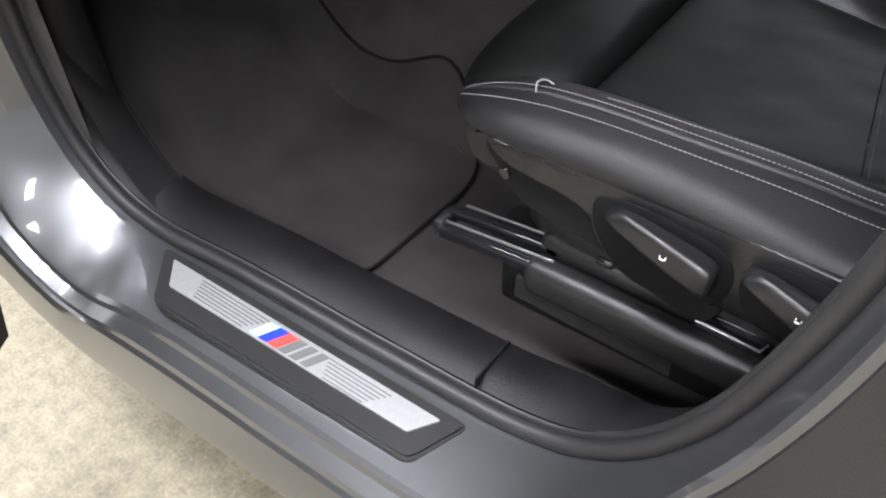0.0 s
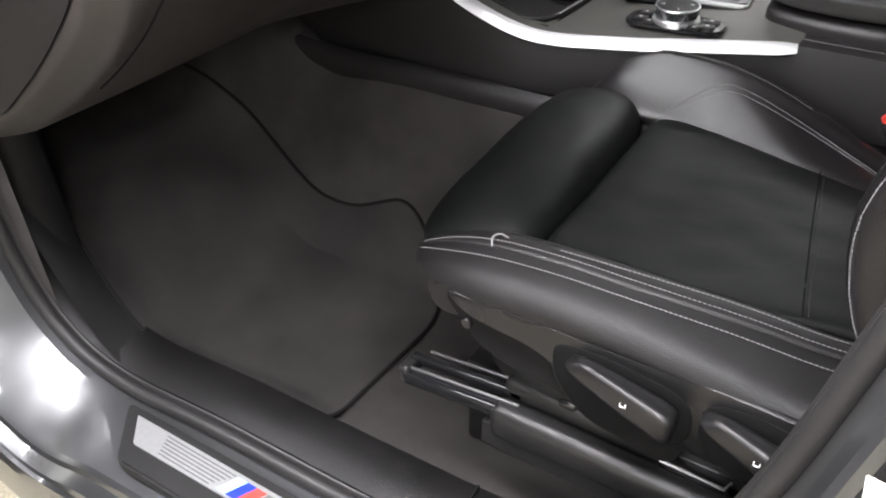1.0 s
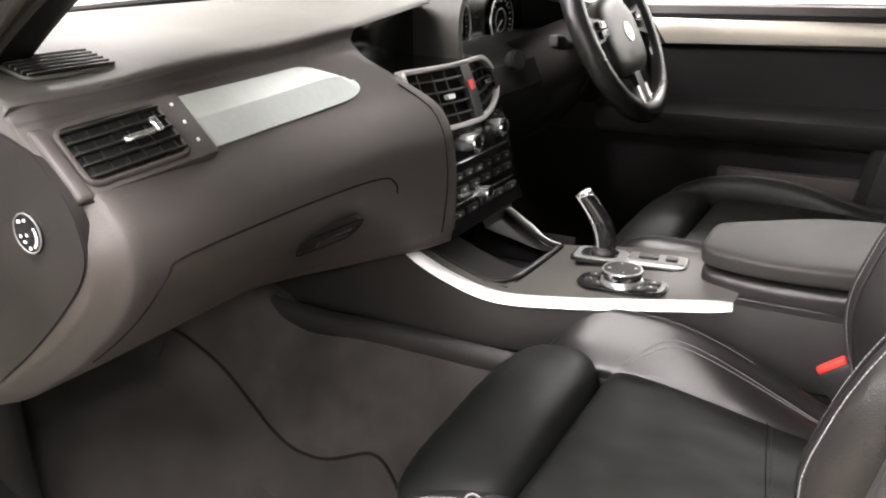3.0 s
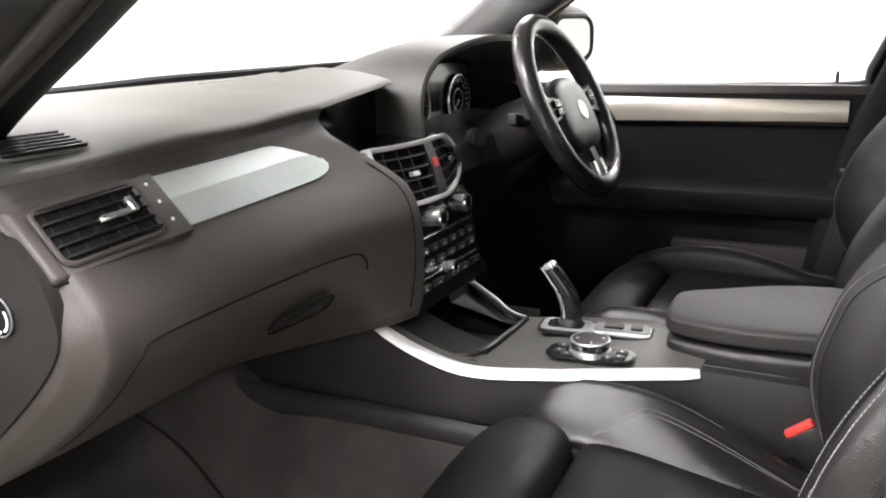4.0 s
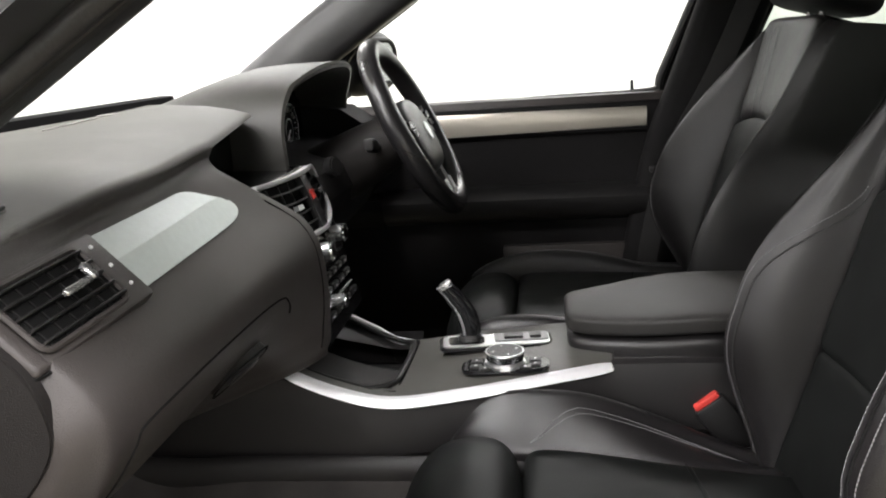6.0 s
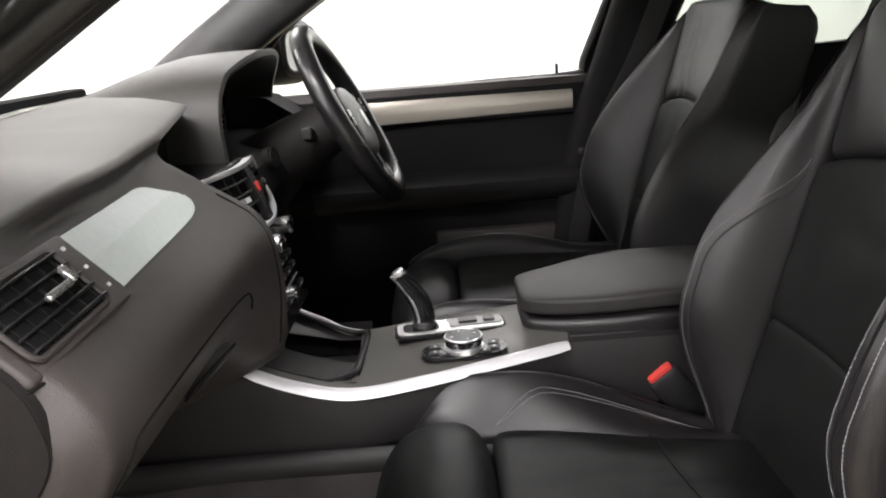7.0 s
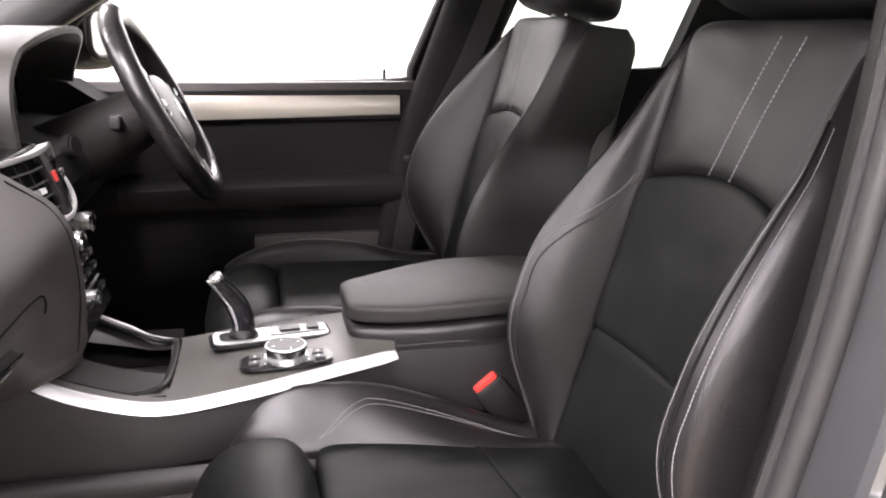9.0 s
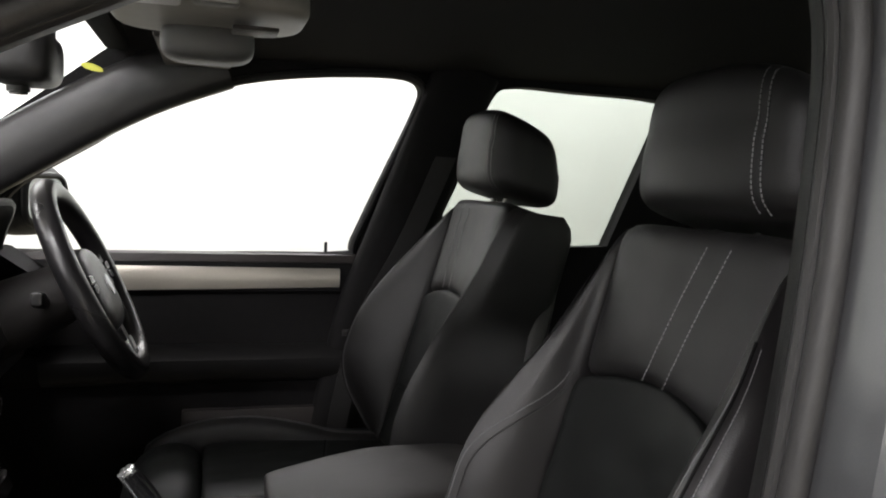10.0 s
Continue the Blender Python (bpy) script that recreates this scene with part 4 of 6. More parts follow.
def far_edge(u):
    """The driver's edge of the console's top, u from front to rear."""
    pts = catmull([(-0.215, 0.170, 0.785), (-0.15, 0.128, 0.771), (-0.088, 0.090, 0.760), (0.03, 0.092, 0.772), (0.13, 0.094, 0.780), (0.243, 0.098, 0.788)], 8)
    t = u * (len(pts) - 1)
    i = min(int(t), len(pts) - 2)
    return pts[i].lerp(pts[i + 1], t - i)


def u_at(x, line):
    """Where along the line x lies, from 0 to 1."""
    lo, hi = 0.0, 1.0
    for _ in range(24):
        mid = (lo + hi) / 2
        lo, hi = (mid, hi) if line(mid).x < x else (lo, mid)
    return lo


US = [i / 48 for i in range(49)]


def edge_strip(line, sd):
    bm = bmesh.new()
    rings = []
    for k_, p in enumerate(line):
        w = 0.0064 * (0.6 + 0.4 * smooth_step(0, 4, k_)) * (0.45 + 0.55 * smooth_step(-1, 3, len(line) - 1 - k_))
        rings.append([p + Vector((0, sd * dy, dz)) for dy, dz in ((-0.0090, -w), (-0.0100, -w * 0.75), (-0.0040, w * 0.55), (0.001, w), (0.0065, w), (0.0075, -w))])
    return skin(bm, rings)


part("silver_strip", edge_strip([strip_at(u, 1) for u in US], 1), STRIP, console, "satin silver strip")
part("silver_strip", edge_strip([far_edge(u) for u in US[:21]], -1), STRIP, console, "satin silver strip")
# top of the console with the bin cut out at the front
bm = bmesh.new()
rows_ = []
for u in US:
    a, b = strip_at(u, 1) + Vector((0, 0.0068, 0.0042)), far_edge(u) + Vector((0, -0.0068, 0.0042))
    rows_.append([a.lerp(b, j / 24) + Vector((0, 0, 0.007 * smooth_step(-0.05, 0.02, a.x) * (1 - abs(j / 12 - 1) ** 3))) for j in range(25)])
V = [[bm.verts.new(p) for p in r] for r in rows_]


def in_bin(p, lo, hi):
    return p.x < -0.072 - 0.02 * max(0, abs((p.y - lo) / (hi - lo) - 0.5) - 0.38) * 8 and lo + 0.028 < p.y < hi - 0.014


rim_lo, rim_hi = [], []
for i in range(48):
    lo, hi = rows_[i][0].y, rows_[i][24].y
    for j in range(24):
        m_ = sum((V[a][b].co for a, b in ((i, j), (i + 1, j), (i, j + 1), (i + 1, j + 1))), Vector()) / 4
        if not in_bin(m_, lo, hi):
            bm.faces.new((V[i][j], V[i][j + 1], V[i + 1][j + 1], V[i + 1][j]))
    if rows_[i][0].x < -0.085:
        rim_lo.append(Vector((rows_[i][0].x, lo + 0.028, rows_[i][3].z - 0.002)))
        rim_hi.append(Vector((rows_[i][0].x, hi - 0.014, rows_[i][22].z - 0.002)))
bmesh.ops.delete(bm, geom=[v for v in bm.verts if not v.link_faces], context="VERTS")
part("top_panel", bm, TOPP, console, "matt dark grey top panel")
bm = bmesh.new()
tube(bm, catmull(rim_lo[::3] + [Vector((-0.074, -0.125, 0.777)), Vector((-0.068, -0.08, 0.776)), Vector((-0.068, 0.03, 0.770)), Vector((-0.074, 0.062, 0.768))] + rim_hi[::-3], 4), 0.0045, 8)
part("bin_rim", bm, BLACK, console, "black rim of the bin")
# storage bin
bm = bmesh.new()
skin(bm, [[(x_, -0.150, 0.775), (x_, -0.140, 0.712), (x_, 0.0, 0.706), (x_, 0.115, 0.712), (x_, 0.125, 0.765)] for x_ in (-0.26, -0.18, -0.12, -0.066)], closed=False)
part("storage_bin", bm, DOORB, console, "open storage bin with a ribbed lid")
for i in range(12):
    y = -0.118 + 0.0165 * i
    part("bin_rib", box(bmesh.new(), (-0.155, y, 0.722 + 0.012 * math.sin(math.pi * i / 11)), (0.15, 0.012, 0.010), 0.004, 2), BLACK, console)
bm = bmesh.new()
box(bm, (-0.066, -0.03, 0.737), (0.006, 0.19, 0.070), 0.002)
part("bin_end", bm, DOORB, console)
bm = bmesh.new()
tube(bm, catmull([(-0.076, -0.108, 0.774), (-0.069, -0.114, 0.752), (-0.076, -0.110, 0.724)], 4), 0.0055, 8)
part("bin_edge", bm, SATIN, console, "silver edge of the bin lid")
# sides
for side in (1, -1):
    bm = bmesh.new()
    rings = []
    for i in range(80):
        u = i / 79
        x = -0.52 + 1.12 * u
        if x < -0.215:
            top = Vector((x, side * -0.181, 0.818 + 0.5 * (-0.215 - x)))
        elif x > 0.243:
            top = Vector((x, side * -0.104, 0.7970))
        else:
            top = strip_at(u_at(x, lambda u: strip_at(u, 1)), 1) if side == 1 else far_edge(u_at(x, far_edge))
        yb = abs(top.y) + 0.012
        if x > 0.243:
            rings.append([(x, side * -0.06, top.z), (x, top.y + side * 0.004, top.z), (x, top.y - side * 0.004, top.z - 0.004), (x, top.y - side * 0.009, top.z - 0.03), (x, -side * yb, 0.725), (x, -side * yb, 0.695), (x, -side * (yb - 0.012), 0.685), (x, -side * 0.10, 0.60)])
        else:
            rings.append([(x, side * -0.06, top.z - 0.004), (x, top.y + side * 0.002, top.z - 0.0065), (x, top.y - side * 0.0065, top.z - 0.0085), (x, top.y - side * 0.009, top.z - 0.03), (x, -side * yb, 0.725), (x, -side * yb, 0.695), (x, -side * (yb - 0.012), 0.685), (x, -side * 0.10, 0.60)])
    skin(bm, rings, closed=False)
    part("side_panel", bm, CONS, console, "dark leather-grained side panel")
    bm = bmesh.new()
    rings = []
    for i in range(24):
        x = -0.60 + 1.05 * i / 23
        dy = 0.205 + 0.015 * smooth_step(-0.2, -0.55, x) - 0.01 * smooth_step(0, 0.4, x)
        z = 0.676 + 0.03 * smooth_step(-0.35, -0.62, x)
        rings.append([(x, -side * (dy + 0.012 * math.cos(q) * 1.2), z + 0.026 * math.sin(q)) for q in [2 * math.pi * k / 12 for k in range(12)]])
    skin(bm, rings)
    part("knee_rail", bm, CONS, console, "padded lower rail of the console")
# rear part under the armrest
bm = bmesh.new()
rings = []
for i in range(10):
    x = 0.245 + 0.05 * i
    rings.append([(x, -0.104, 0.60), (x, -0.106, 0.72), (x, -0.102, 0.785), (x, -0.096, 0.7985), (x, 0.085, 0.800), (x, 0.102, 0.785), (x, 0.108, 0.72), (x, 0.104, 0.60)])
skin(bm, rings)
part("rear_box", bm, CONS, console, "black console box below the armrest")
# armrest


def arm_shape(z0, h, grow, under=0.0):
    """A half of the armrest, narrower and lower at its front; under: how far its foot is cut back there."""
    bm = bmesh.new()

    def shape(p, q):
        front = smooth_step(0.3, -1.0, q.x)
        p.y *= 1 - 0.32 * front * front
        z = p.z * (1 - 0.12 * front) + 0.006 * (1 - q.y * q.y) * (q.z > 0)
        cut = under * smooth_step(0.2, -1.0, q.x) * max(0.0, -q.z)
        return Vector((0.347 + p.x + cut, 0.016 + p.y * (1 - 0.9 * cut), z0 + z - 0.014 * front))
    return pad(bm, (0.168 + grow, 0.115 + grow, h), 6.0, 16, shape)


arm = thing("armrest", "black leather padded centre armrest, closed", "armrest")
part("lid", arm_shape(0.8450, 0.0165, 0.0), ARM, arm, "black leather lid")
part("base", arm_shape(0.8035, 0.0260, -0.002, 0.075), LEATHER, arm, "dark leather lower half")
# selector surround, lever and rotary controller
sel = thing("gear_selector", "black and chrome gear selector in a silver surround", "gear lever")
bm = bmesh.new()
pl = Matrix.Translation((0.070, -0.003, 0.789)) @ Matrix.Rotation(radians(6), 4, "Z")
prism(bm, rounded(0.178, 0.062, 0.016), 0.0050, pl, 0.002)
part("bezel", bm, GLOSS, sel, "gloss black bezel")
bm = bmesh.new()
prism(bm, rounded(0.170, 0.053, 0.012), 0.0065, pl, 0.002)
part("surround", bm, SATIN, sel, "satin silver surround")
bm = bmesh.new()
prism(bm, rounded(0.056, 0.036, 0.010), 0.0016, pl @ pose(-0.046, 0, 0.0058))
part("gate", bm, GLOSS, sel, "gloss black gate")
bm = bmesh.new()
prism(bm, rounded(0.084, 0.034, 0.006), 0.003, pl @ pose(0.040, 0.002, 0.0058), 0.001)
part("button_field", bm, GREYM, sel, "grey metal field")
for dx, w_ in ((0.028, 0.030), (0.062, 0.018)):
    bm = bmesh.new()
    prism(bm, rounded(w_, 0.020, 0.004), 0.004, pl @ pose(dx, 0.002, 0.0080), 0.001)
    part("button", bm, BLACK, sel)
bm = bmesh.new()
lev = catmull([(0.030, -0.004, 0.792), (0.031, -0.004, 0.815), (0.024, -0.005, 0.842), (0.010, -0.007, 0.866), (-0.002, -0.009, 0.884)], 6)
rings = []
for i, p in enumerate(lev):
    u = i / (len(lev) - 1)
    w_, d_ = 0.012 + 0.002 * u, 0.0155 - 0.003 * u + 0.003 * math.sin(math.pi * u)
    rings.append([p + Vector((d_ * math.cos(q), w_ * math.sin(q), 0.35 * d_ * math.cos(q) * u)) for q in [2 * math.pi * k / 16 for k in range(16)]])
skin(bm, rings)
part("lever", bm, GLOSS, sel, "black leather lever")
bm = bmesh.new()
rings = []
for i, p in enumerate(lev[4:]):
    u = i / (len(lev) - 5)
    rings.append([p + Vector((-0.0085 - 0.001 * u + (0.0035 + 0.0015 * u) * math.cos(q), -0.0075 + (0.0035 + 0.0035 * u) * math.sin(q), 0.001 * u)) for q in [2 * math.pi * k / 12 for k in range(12)]])
skin(bm, rings)
part("chrome_spine", bm, SATIN, sel, "silver spine of the lever")
cap_m = Matrix.Translation((-0.0035, -0.0095, 0.8865)) @ Matrix.Rotation(radians(-34), 4, "Y")
cap_b = bmesh.new()
box(cap_b, (0, 0, 0), (0.0215, 0.0225, 0.012), 0.005, 3, cap_m)
top_ = part("lever_cap", cap_b, SATIN, sel, "silver cap")
for dx in (-0.0035, 0.0040):
    part("cap_mark", box(bmesh.new(), (dx, 0, 0.0062), (0.0048, 0.011, 0.001), 0, 1, cap_m), GREYM, top_)
part("boot", cyl(bmesh.new(), (0.030, -0.004, 0.801), (0.05, 0, 1), 0.021, 0.010, 24, 0.0165, 0.003), RUBBER, sel, "black rubber boot")
ctl = thing("rotary_controller", "round chrome and black rotary controller on the console", "control knob")
bm = bmesh.new()
pl2 = Matrix.Translation((0.089, -0.100, 0.7885)) @ Matrix.Rotation(radians(-2), 4, "Y")
prism(bm, rounded(0.128, 0.052, 0.020), 0.005, pl2, 0.002)
part("base_plate", bm, GLOSS, ctl)
bm = bmesh.new()
cyl(bm, (0.089, -0.100, 0.7965), (0, 0, 1), 0.0310, 0.008, 36, 0.0285, 0.002)
part("skirt", bm, SATIN, ctl, "silver skirt")
bm = bmesh.new()
cyl(bm, (0.089, -0.100, 0.8065), (0, 0, 1), 0.0265, 0.014, 40, 0.0285, 0.002)
part("dial", bm, DARKCHROME, ctl, "dark chrome dial")
bm = bmesh.new()
tube(bm, [(0.089 + 0.0270 * math.cos(q), -0.100 + 0.0270 * math.sin(q), 0.8132) for q in [2 * math.pi * k / 36 for k in range(36)]], 0.0014, 6, closed=True)
part("dial_rim", bm, SATIN, ctl, "bright rim of the dial")
bm = bmesh.new()
cyl(bm, (0.089, -0.100, 0.8135), (0, 0, 1), 0.0256, 0.002, 32)
face_ = part("dial_face", bm, BLACK, ctl, "black top of the dial")
for q in (0, 90, 180, 270):
    part("dial_mark", box(bmesh.new(), (0.018, 0, 0.0013), (0.004, 0.0010, 0.0006), 0, 1, Matrix.Translation((0.089, -0.100, 0.8135)) @ Matrix.Rotation(radians(q + 20), 4, "Z")), WHITE, face_)
for dx, dy in ((-0.042, 0.010), (-0.042, -0.010), (0.044, 0.008), (0.044, -0.010), (-0.028, -0.02), (0.03, -0.02)):
    bm = bmesh.new()
    prism(bm, rounded(0.017, 0.013, 0.003), 0.003, pl2 @ pose(dx, dy, 0.005), 0.0008)
    k_ = part("key", bm, BLACK, ctl)
    part("key_mark", box(bmesh.new(), (0, 0, 0.0034), (0.0035, 0.0016, 0.0006), 0, 1, pl2 @ pose(dx, dy, 0.005)), WHITE, k_)

# ---- seats ----


def seat(cx, cy, lift, back_y, back_x, side, label):
    """A sports seat. side: -1 puts the outer trim and its levers on the door side of the passenger, +1 on the driver's."""
    s = thing("sports_seat", label, "car seat", "front seats", at=(cx, cy, 0))
    L = lift
    bm = bmesh.new()
    pad(bm, (0.205, 0.205, 0.075), 5, 8, lambda p, q: Vector((p.x + 0.265, p.y, p.z + 0.615 + L)))
    part("seat_base", bm, BLACK, s)

    def half_at(x, sd):
        """Half the width of the cushion's middle at x, on its inner or outer side."""
        return 0.178 - 0.075 * smooth_step(0.10, 0.46, x) if sd != side else 0.150 - 0.03 * smooth_step(0.2, 0.46, x)

    def wrinkle(x, v):
        return (0.0024 * noise.noise(Vector((x * 22 + cx, v * 4 + cy * 7, 2.7))) + 0.0018 * noise.noise(Vector((x * 60 + v * 9, v * 9 - x * 30, 5.1)))) * (1 - v ** 4)

    def block(name, x0, x1, z0, z1, front=0.0, crown=0.0, k=7.0, n=14, extra=0.0, mat=INSERT):
        bm = bmesh.new()

        def shape(p, q):
            x = (x0 + x1) / 2 + p.x
            z = p.z
            if q.z > 0:
                z += crown * (1 - q.y * q.y) * (1 - 0.6 * q.x * q.x) * q.z
            if front and side < 0:
                z += 0.012 * q.y * max(0, q.z)
            if front:
                z -= front * max(0, 0.25 - q.x) ** 2 * max(0, q.z)
                x += 0.012 * (1 - max(0, q.z)) * max(0, -q.x)
            wr = wrinkle(x, q.y) * max(0, q.z)
            return Vector((x, q.y * (half_at(x, 1 if q.y > 0 else -1) + extra), (z0 + z1) / 2 + z + wr + L))
        pad(bm, ((x1 - x0) / 2, 0.1, (z1 - z0) / 2), k, n, shape)
        return part(name, bm, mat, s)
    block("thigh_support", -0.044 if side < 0 else -0.030, 0.118, 0.60, 0.744 if side < 0 else 0.734, 0.034, 0.008, 3.6, 18, 0.014)
    block("cushion_insert", 0.116, 0.50, 0.60, 0.7215, 0, -0.004, 16, 26)
    for dx, mat, r in ((0.0, GAP, 0.0008), (0.005, RUBBER, 0.0)):
        bm = bmesh.new()
        pts = []
        for i in range(31):
            x = 0.338 + dx - 0.02 * (1 - i / 15) * side
            lo, hi = -half_at(x, -1), half_at(x, 1)
            y = lo + (hi - lo) * (0.02 + 0.96 * i / 30)
            qy, qx = (y / hi if y > 0 else -y / lo), (x - 0.308) / 0.192
            wr = wrinkle(x, qy)
            pts.append(Vector((x, y, 0.7215 - 0.004 * (1 - qy * qy) * (1 - 0.6 * qx * qx) + wr + L + 0.0004)))
        if r:
            tube(bm, pts, r, 6)
            part("cushion_seam", bm, mat, s)
        else:
            dashes(bm, pts, 0.0005)
            part("stitching", bm, mat, s, "dark tonal stitching")
    for sd in (-1, 1):
        inner = sd != side
        bm = bmesh.new()
        rings = []
        for i in range(32):
            u = (i / 31) ** 1.5
            x = 0.004 + 0.50 * u
            nose = math.sqrt(max(0.0, 1 - (1 - min(1, u / 0.22)) ** 2))
            wi = half_at(x, sd)
            if inner:
                crest = 0.775 - (0.0 if side < 0 else 0.024) - 0.045 * (1 - nose) - 0.085 * smooth_step(0.28, 1, u)
                wo = 0.262 - 0.02 * (1 - nose) - 0.045 * smooth_step(0.4, 1, u)
                m_ = wi * 0.4 + wo * 0.6
                b_ = wo - wi
                prof = [(wi + 0.01, 0.62), (wi - 0.004, 0.698 - 0.03 * (1 - nose)), (wi + 0.003, 0.716 - 0.03 * (1 - nose)), (wi + 0.27 * b_, 0.716 + (crest - 0.716) * 0.48), (wi + 0.50 * b_, crest - 0.009), (wi + 0.66 * b_, crest), (wo - 0.012, crest - 0.012), (wo, crest - 0.05), (wo - 0.006, 0.66), (wo - 0.02, 0.62)]
            else:
                crest = 0.729 + (0.019 if side < 0 else 0.030) * math.sin(math.pi * min(1, u / 0.75)) - 0.012 * (1 - nose) - 0.006 * smooth_step(0.6, 1, u)
                wo = 0.236 - 0.03 * (1 - nose) ** 1.5
                prof = [(wi + 0.01, 0.66), (wi - 0.002, crest - 0.05), (wi + 0.004, crest - 0.016), (wi + 0.016, crest - 0.003), (wi + 0.030, crest), (wi + 0.046, crest - 0.005), (wo - 0.012, crest - 0.014), (wo, crest - 0.030), (wo - 0.003, 0.702), (wo - 0.02, 0.692)]
            P = catmull([Vector((x, sd * y, z + L)) for y, z in prof], 4, True)
            c = sum(P, Vector()) / len(P)
            rings.append([c.lerp(p, 0.04 + 0.96 * nose) for p in P])
        skin(bm, rings)
        part("bolster", bm, LEATHER if inner else UPPER, s)

        def seam(f, r=0.00055):
            """Stitches on the bolster, f(u) giving the place across it."""
            bm = bmesh.new()
            pts = []
            for i in range(2, 31):
                v = f((i / 31) ** 1.5)
                if v is None:
                    continue
                k0 = int(v)
                p = rings[i][k0].lerp(rings[i][k0 + 1], v - k0)
                c = sum(rings[i], Vector()) / len(rings[i])
                pts.append(p + (p - c).normalized() * 0.0006)
            dashes(bm, pts, r)
            part("stitching", bm, THREAD, s, "pale contrast stitching")
            return pts
        if inner:
            seam(lambda u: None if u < 0.235 else 8.6 + 5.6 * smooth_step(0.235, 0.40, u) ** 0.8 + 1.2 * smooth_step(0.5, 1.0, u))
            tb = seam(lambda u: None if u < 0.222 else 8.2 + 7.0 * smooth_step(0.222, 0.39, u) ** 0.8 + 1.2 * smooth_step(0.5, 1.0, u))
            bm = bmesh.new()
            tube(bm, [p + Vector((0.0, 0.003, -0.001)) for p in tb], 0.0016, 6)
            part("seam_gap", bm, GAP, s)
            bm = bmesh.new()
            tube(bm, [rings[i][20 + (4 if i < 5 else 0)] for i in range(3, 22)], 0.0009, 6)
            part("outer_seam", bm, RUBBER, s)
        else:
            tb = seam(lambda u: 17.4)
            seam(lambda u: 21.4 - 0.9 * u)
            seam(lambda u: None if u < 0.28 else 15.6 - 1.6 * smooth_step(0.28, 0.6, u))
            bm = bmesh.new()
            tube(bm, [rings[i][19] for i in range(1, 31)], 0.0022, 6)
            part("piping", bm, LEATHER, s)
            if side < 0:
                c = tb[8]
                bm = bmesh.new()
                tube(bm, catmull([c + Vector((-0.002, -0.008, -0.003)), c + Vector((-0.004, -0.003, 0.004)), c + Vector((0.0, 0.005, 0.004)), c + Vector((0.008, 0.006, 0.001))], 5), 0.0011, 6)
                part("loose_thread", bm, THREAD, s, "loose loop of pale thread")
    # side trim with levers
    def on_side(u, v, w):
        return Vector((u, side * (0.232 + w), v + L))
    def side_plate(outline, w0, w1, shrink, n=5):
        """A moulded plate on the seat's side: an outline in x and z, from w0 out to w1, its face drawn in by shrink."""
        o = [(p.x, p.z) for p in catmull([(x, 0, z) for x, z in outline], n, True)]
        mx, mz = sum(x for x, z in o) / len(o), sum(z for x, z in o) / len(o)

        def ring(f, w):
            k = max(0.0, 1 - f)
            return [on_side(mx + (x - mx) * (1 - 0.35 * (1 - k)), mz + (z - mz) * k, w) for x, z in o]
        return skin(bmesh.new(), [ring(0, w0), ring(0, w1 - 0.004), ring(shrink * 0.35, w1 - 0.001), ring(shrink, w1)])
    part("side_trim", side_plate([(0.072, 0.706), (0.126, 0.7085), (0.20, 0.710), (0.30, 0.711), (0.38, 0.708), (0.47, 0.700), (0.485, 0.65), (0.47, 0.60), (0.40, 0.60), (0.356, 0.622), (0.307, 0.628), (0.268, 0.622), (0.236, 0.613), (0.210, 0.622), (0.186, 0.648), (0.176, 0.670), (0.150, 0.681), (0.112, 0.686), (0.086, 0.692)], -0.03, 0.005, 0.10), PLAST, s, "satin black plastic side trim")
    # Near-black plates, proud of the trim, draw the wells' shade as colour.
    part("lever_well_shade", side_plate([(0.182, 0.690), (0.186, 0.658), (0.210, 0.626), (0.240, 0.614), (0.272, 0.620), (0.302, 0.634), (0.310, 0.664), (0.296, 0.690), (0.24, 0.701), (0.20, 0.700)], -0.01, 0.007, 0.10), GAP, s, "black raised plate painted in for the shaded well round the lever")
    part("lever_well_shade", side_plate([(0.318, 0.690), (0.316, 0.655), (0.335, 0.632), (0.38, 0.628), (0.42, 0.645), (0.425, 0.680), (0.38, 0.698), (0.34, 0.700)], -0.01, 0.007, 0.10), GAP, s, "black raised plate painted in for the shaded well round the lever")
    part("seat_pan", side_plate([(0.072, 0.70), (0.078, 0.672), (0.10, 0.646), (0.14, 0.632), (0.19, 0.625), (0.24, 0.602), (0.30, 0.60), (0.30, 0.70), (0.2, 0.704)], -0.07, -0.004, 0.06), TRIM, s, "black seat pan")
    part("pan_clip", side_plate([(0.083, 0.672), (0.090, 0.677), (0.094, 0.669), (0.088, 0.663)], -0.01, 0.001, 0.2, 3), BLACK, s, "small black clip")
    for lx, lz, lw, lh in ((0.2590, 0.6845, 0.086, 0.036), (0.366, 0.6810, 0.066, 0.034)):
        bm = bmesh.new()

        def wedge(p, q):
            """A paddle: thin and high at its front, thick and broad at its rear, with a ridge along its lower face."""
            r = (q.x + 1) / 2
            z = lz + 0.014 - 0.018 * r + p.z * (0.42 + 0.50 * r)
            w = 0.018 + 0.012 * r + (p.y if side > 0 else -p.y) * side * (0.8 + 0.5 * r) + (0.007 * q.z if q.y * side > 0 else 0)
            return on_side(lx + p.x - 0.010 * (1 - q.z) * (1 - r), z, w)
        pad(bm, (lw / 2, 0.012, lh / 2), 5.0, 10, wedge)
        lv = part("lever", bm, PLAST, s, "black plastic adjusting lever", sharp=30)
        bm = bmesh.new()
        box(bm, on_side(lx - 0.001, lz + 0.0085, 0.0405), (0.0008, 0.001, 0.0024))
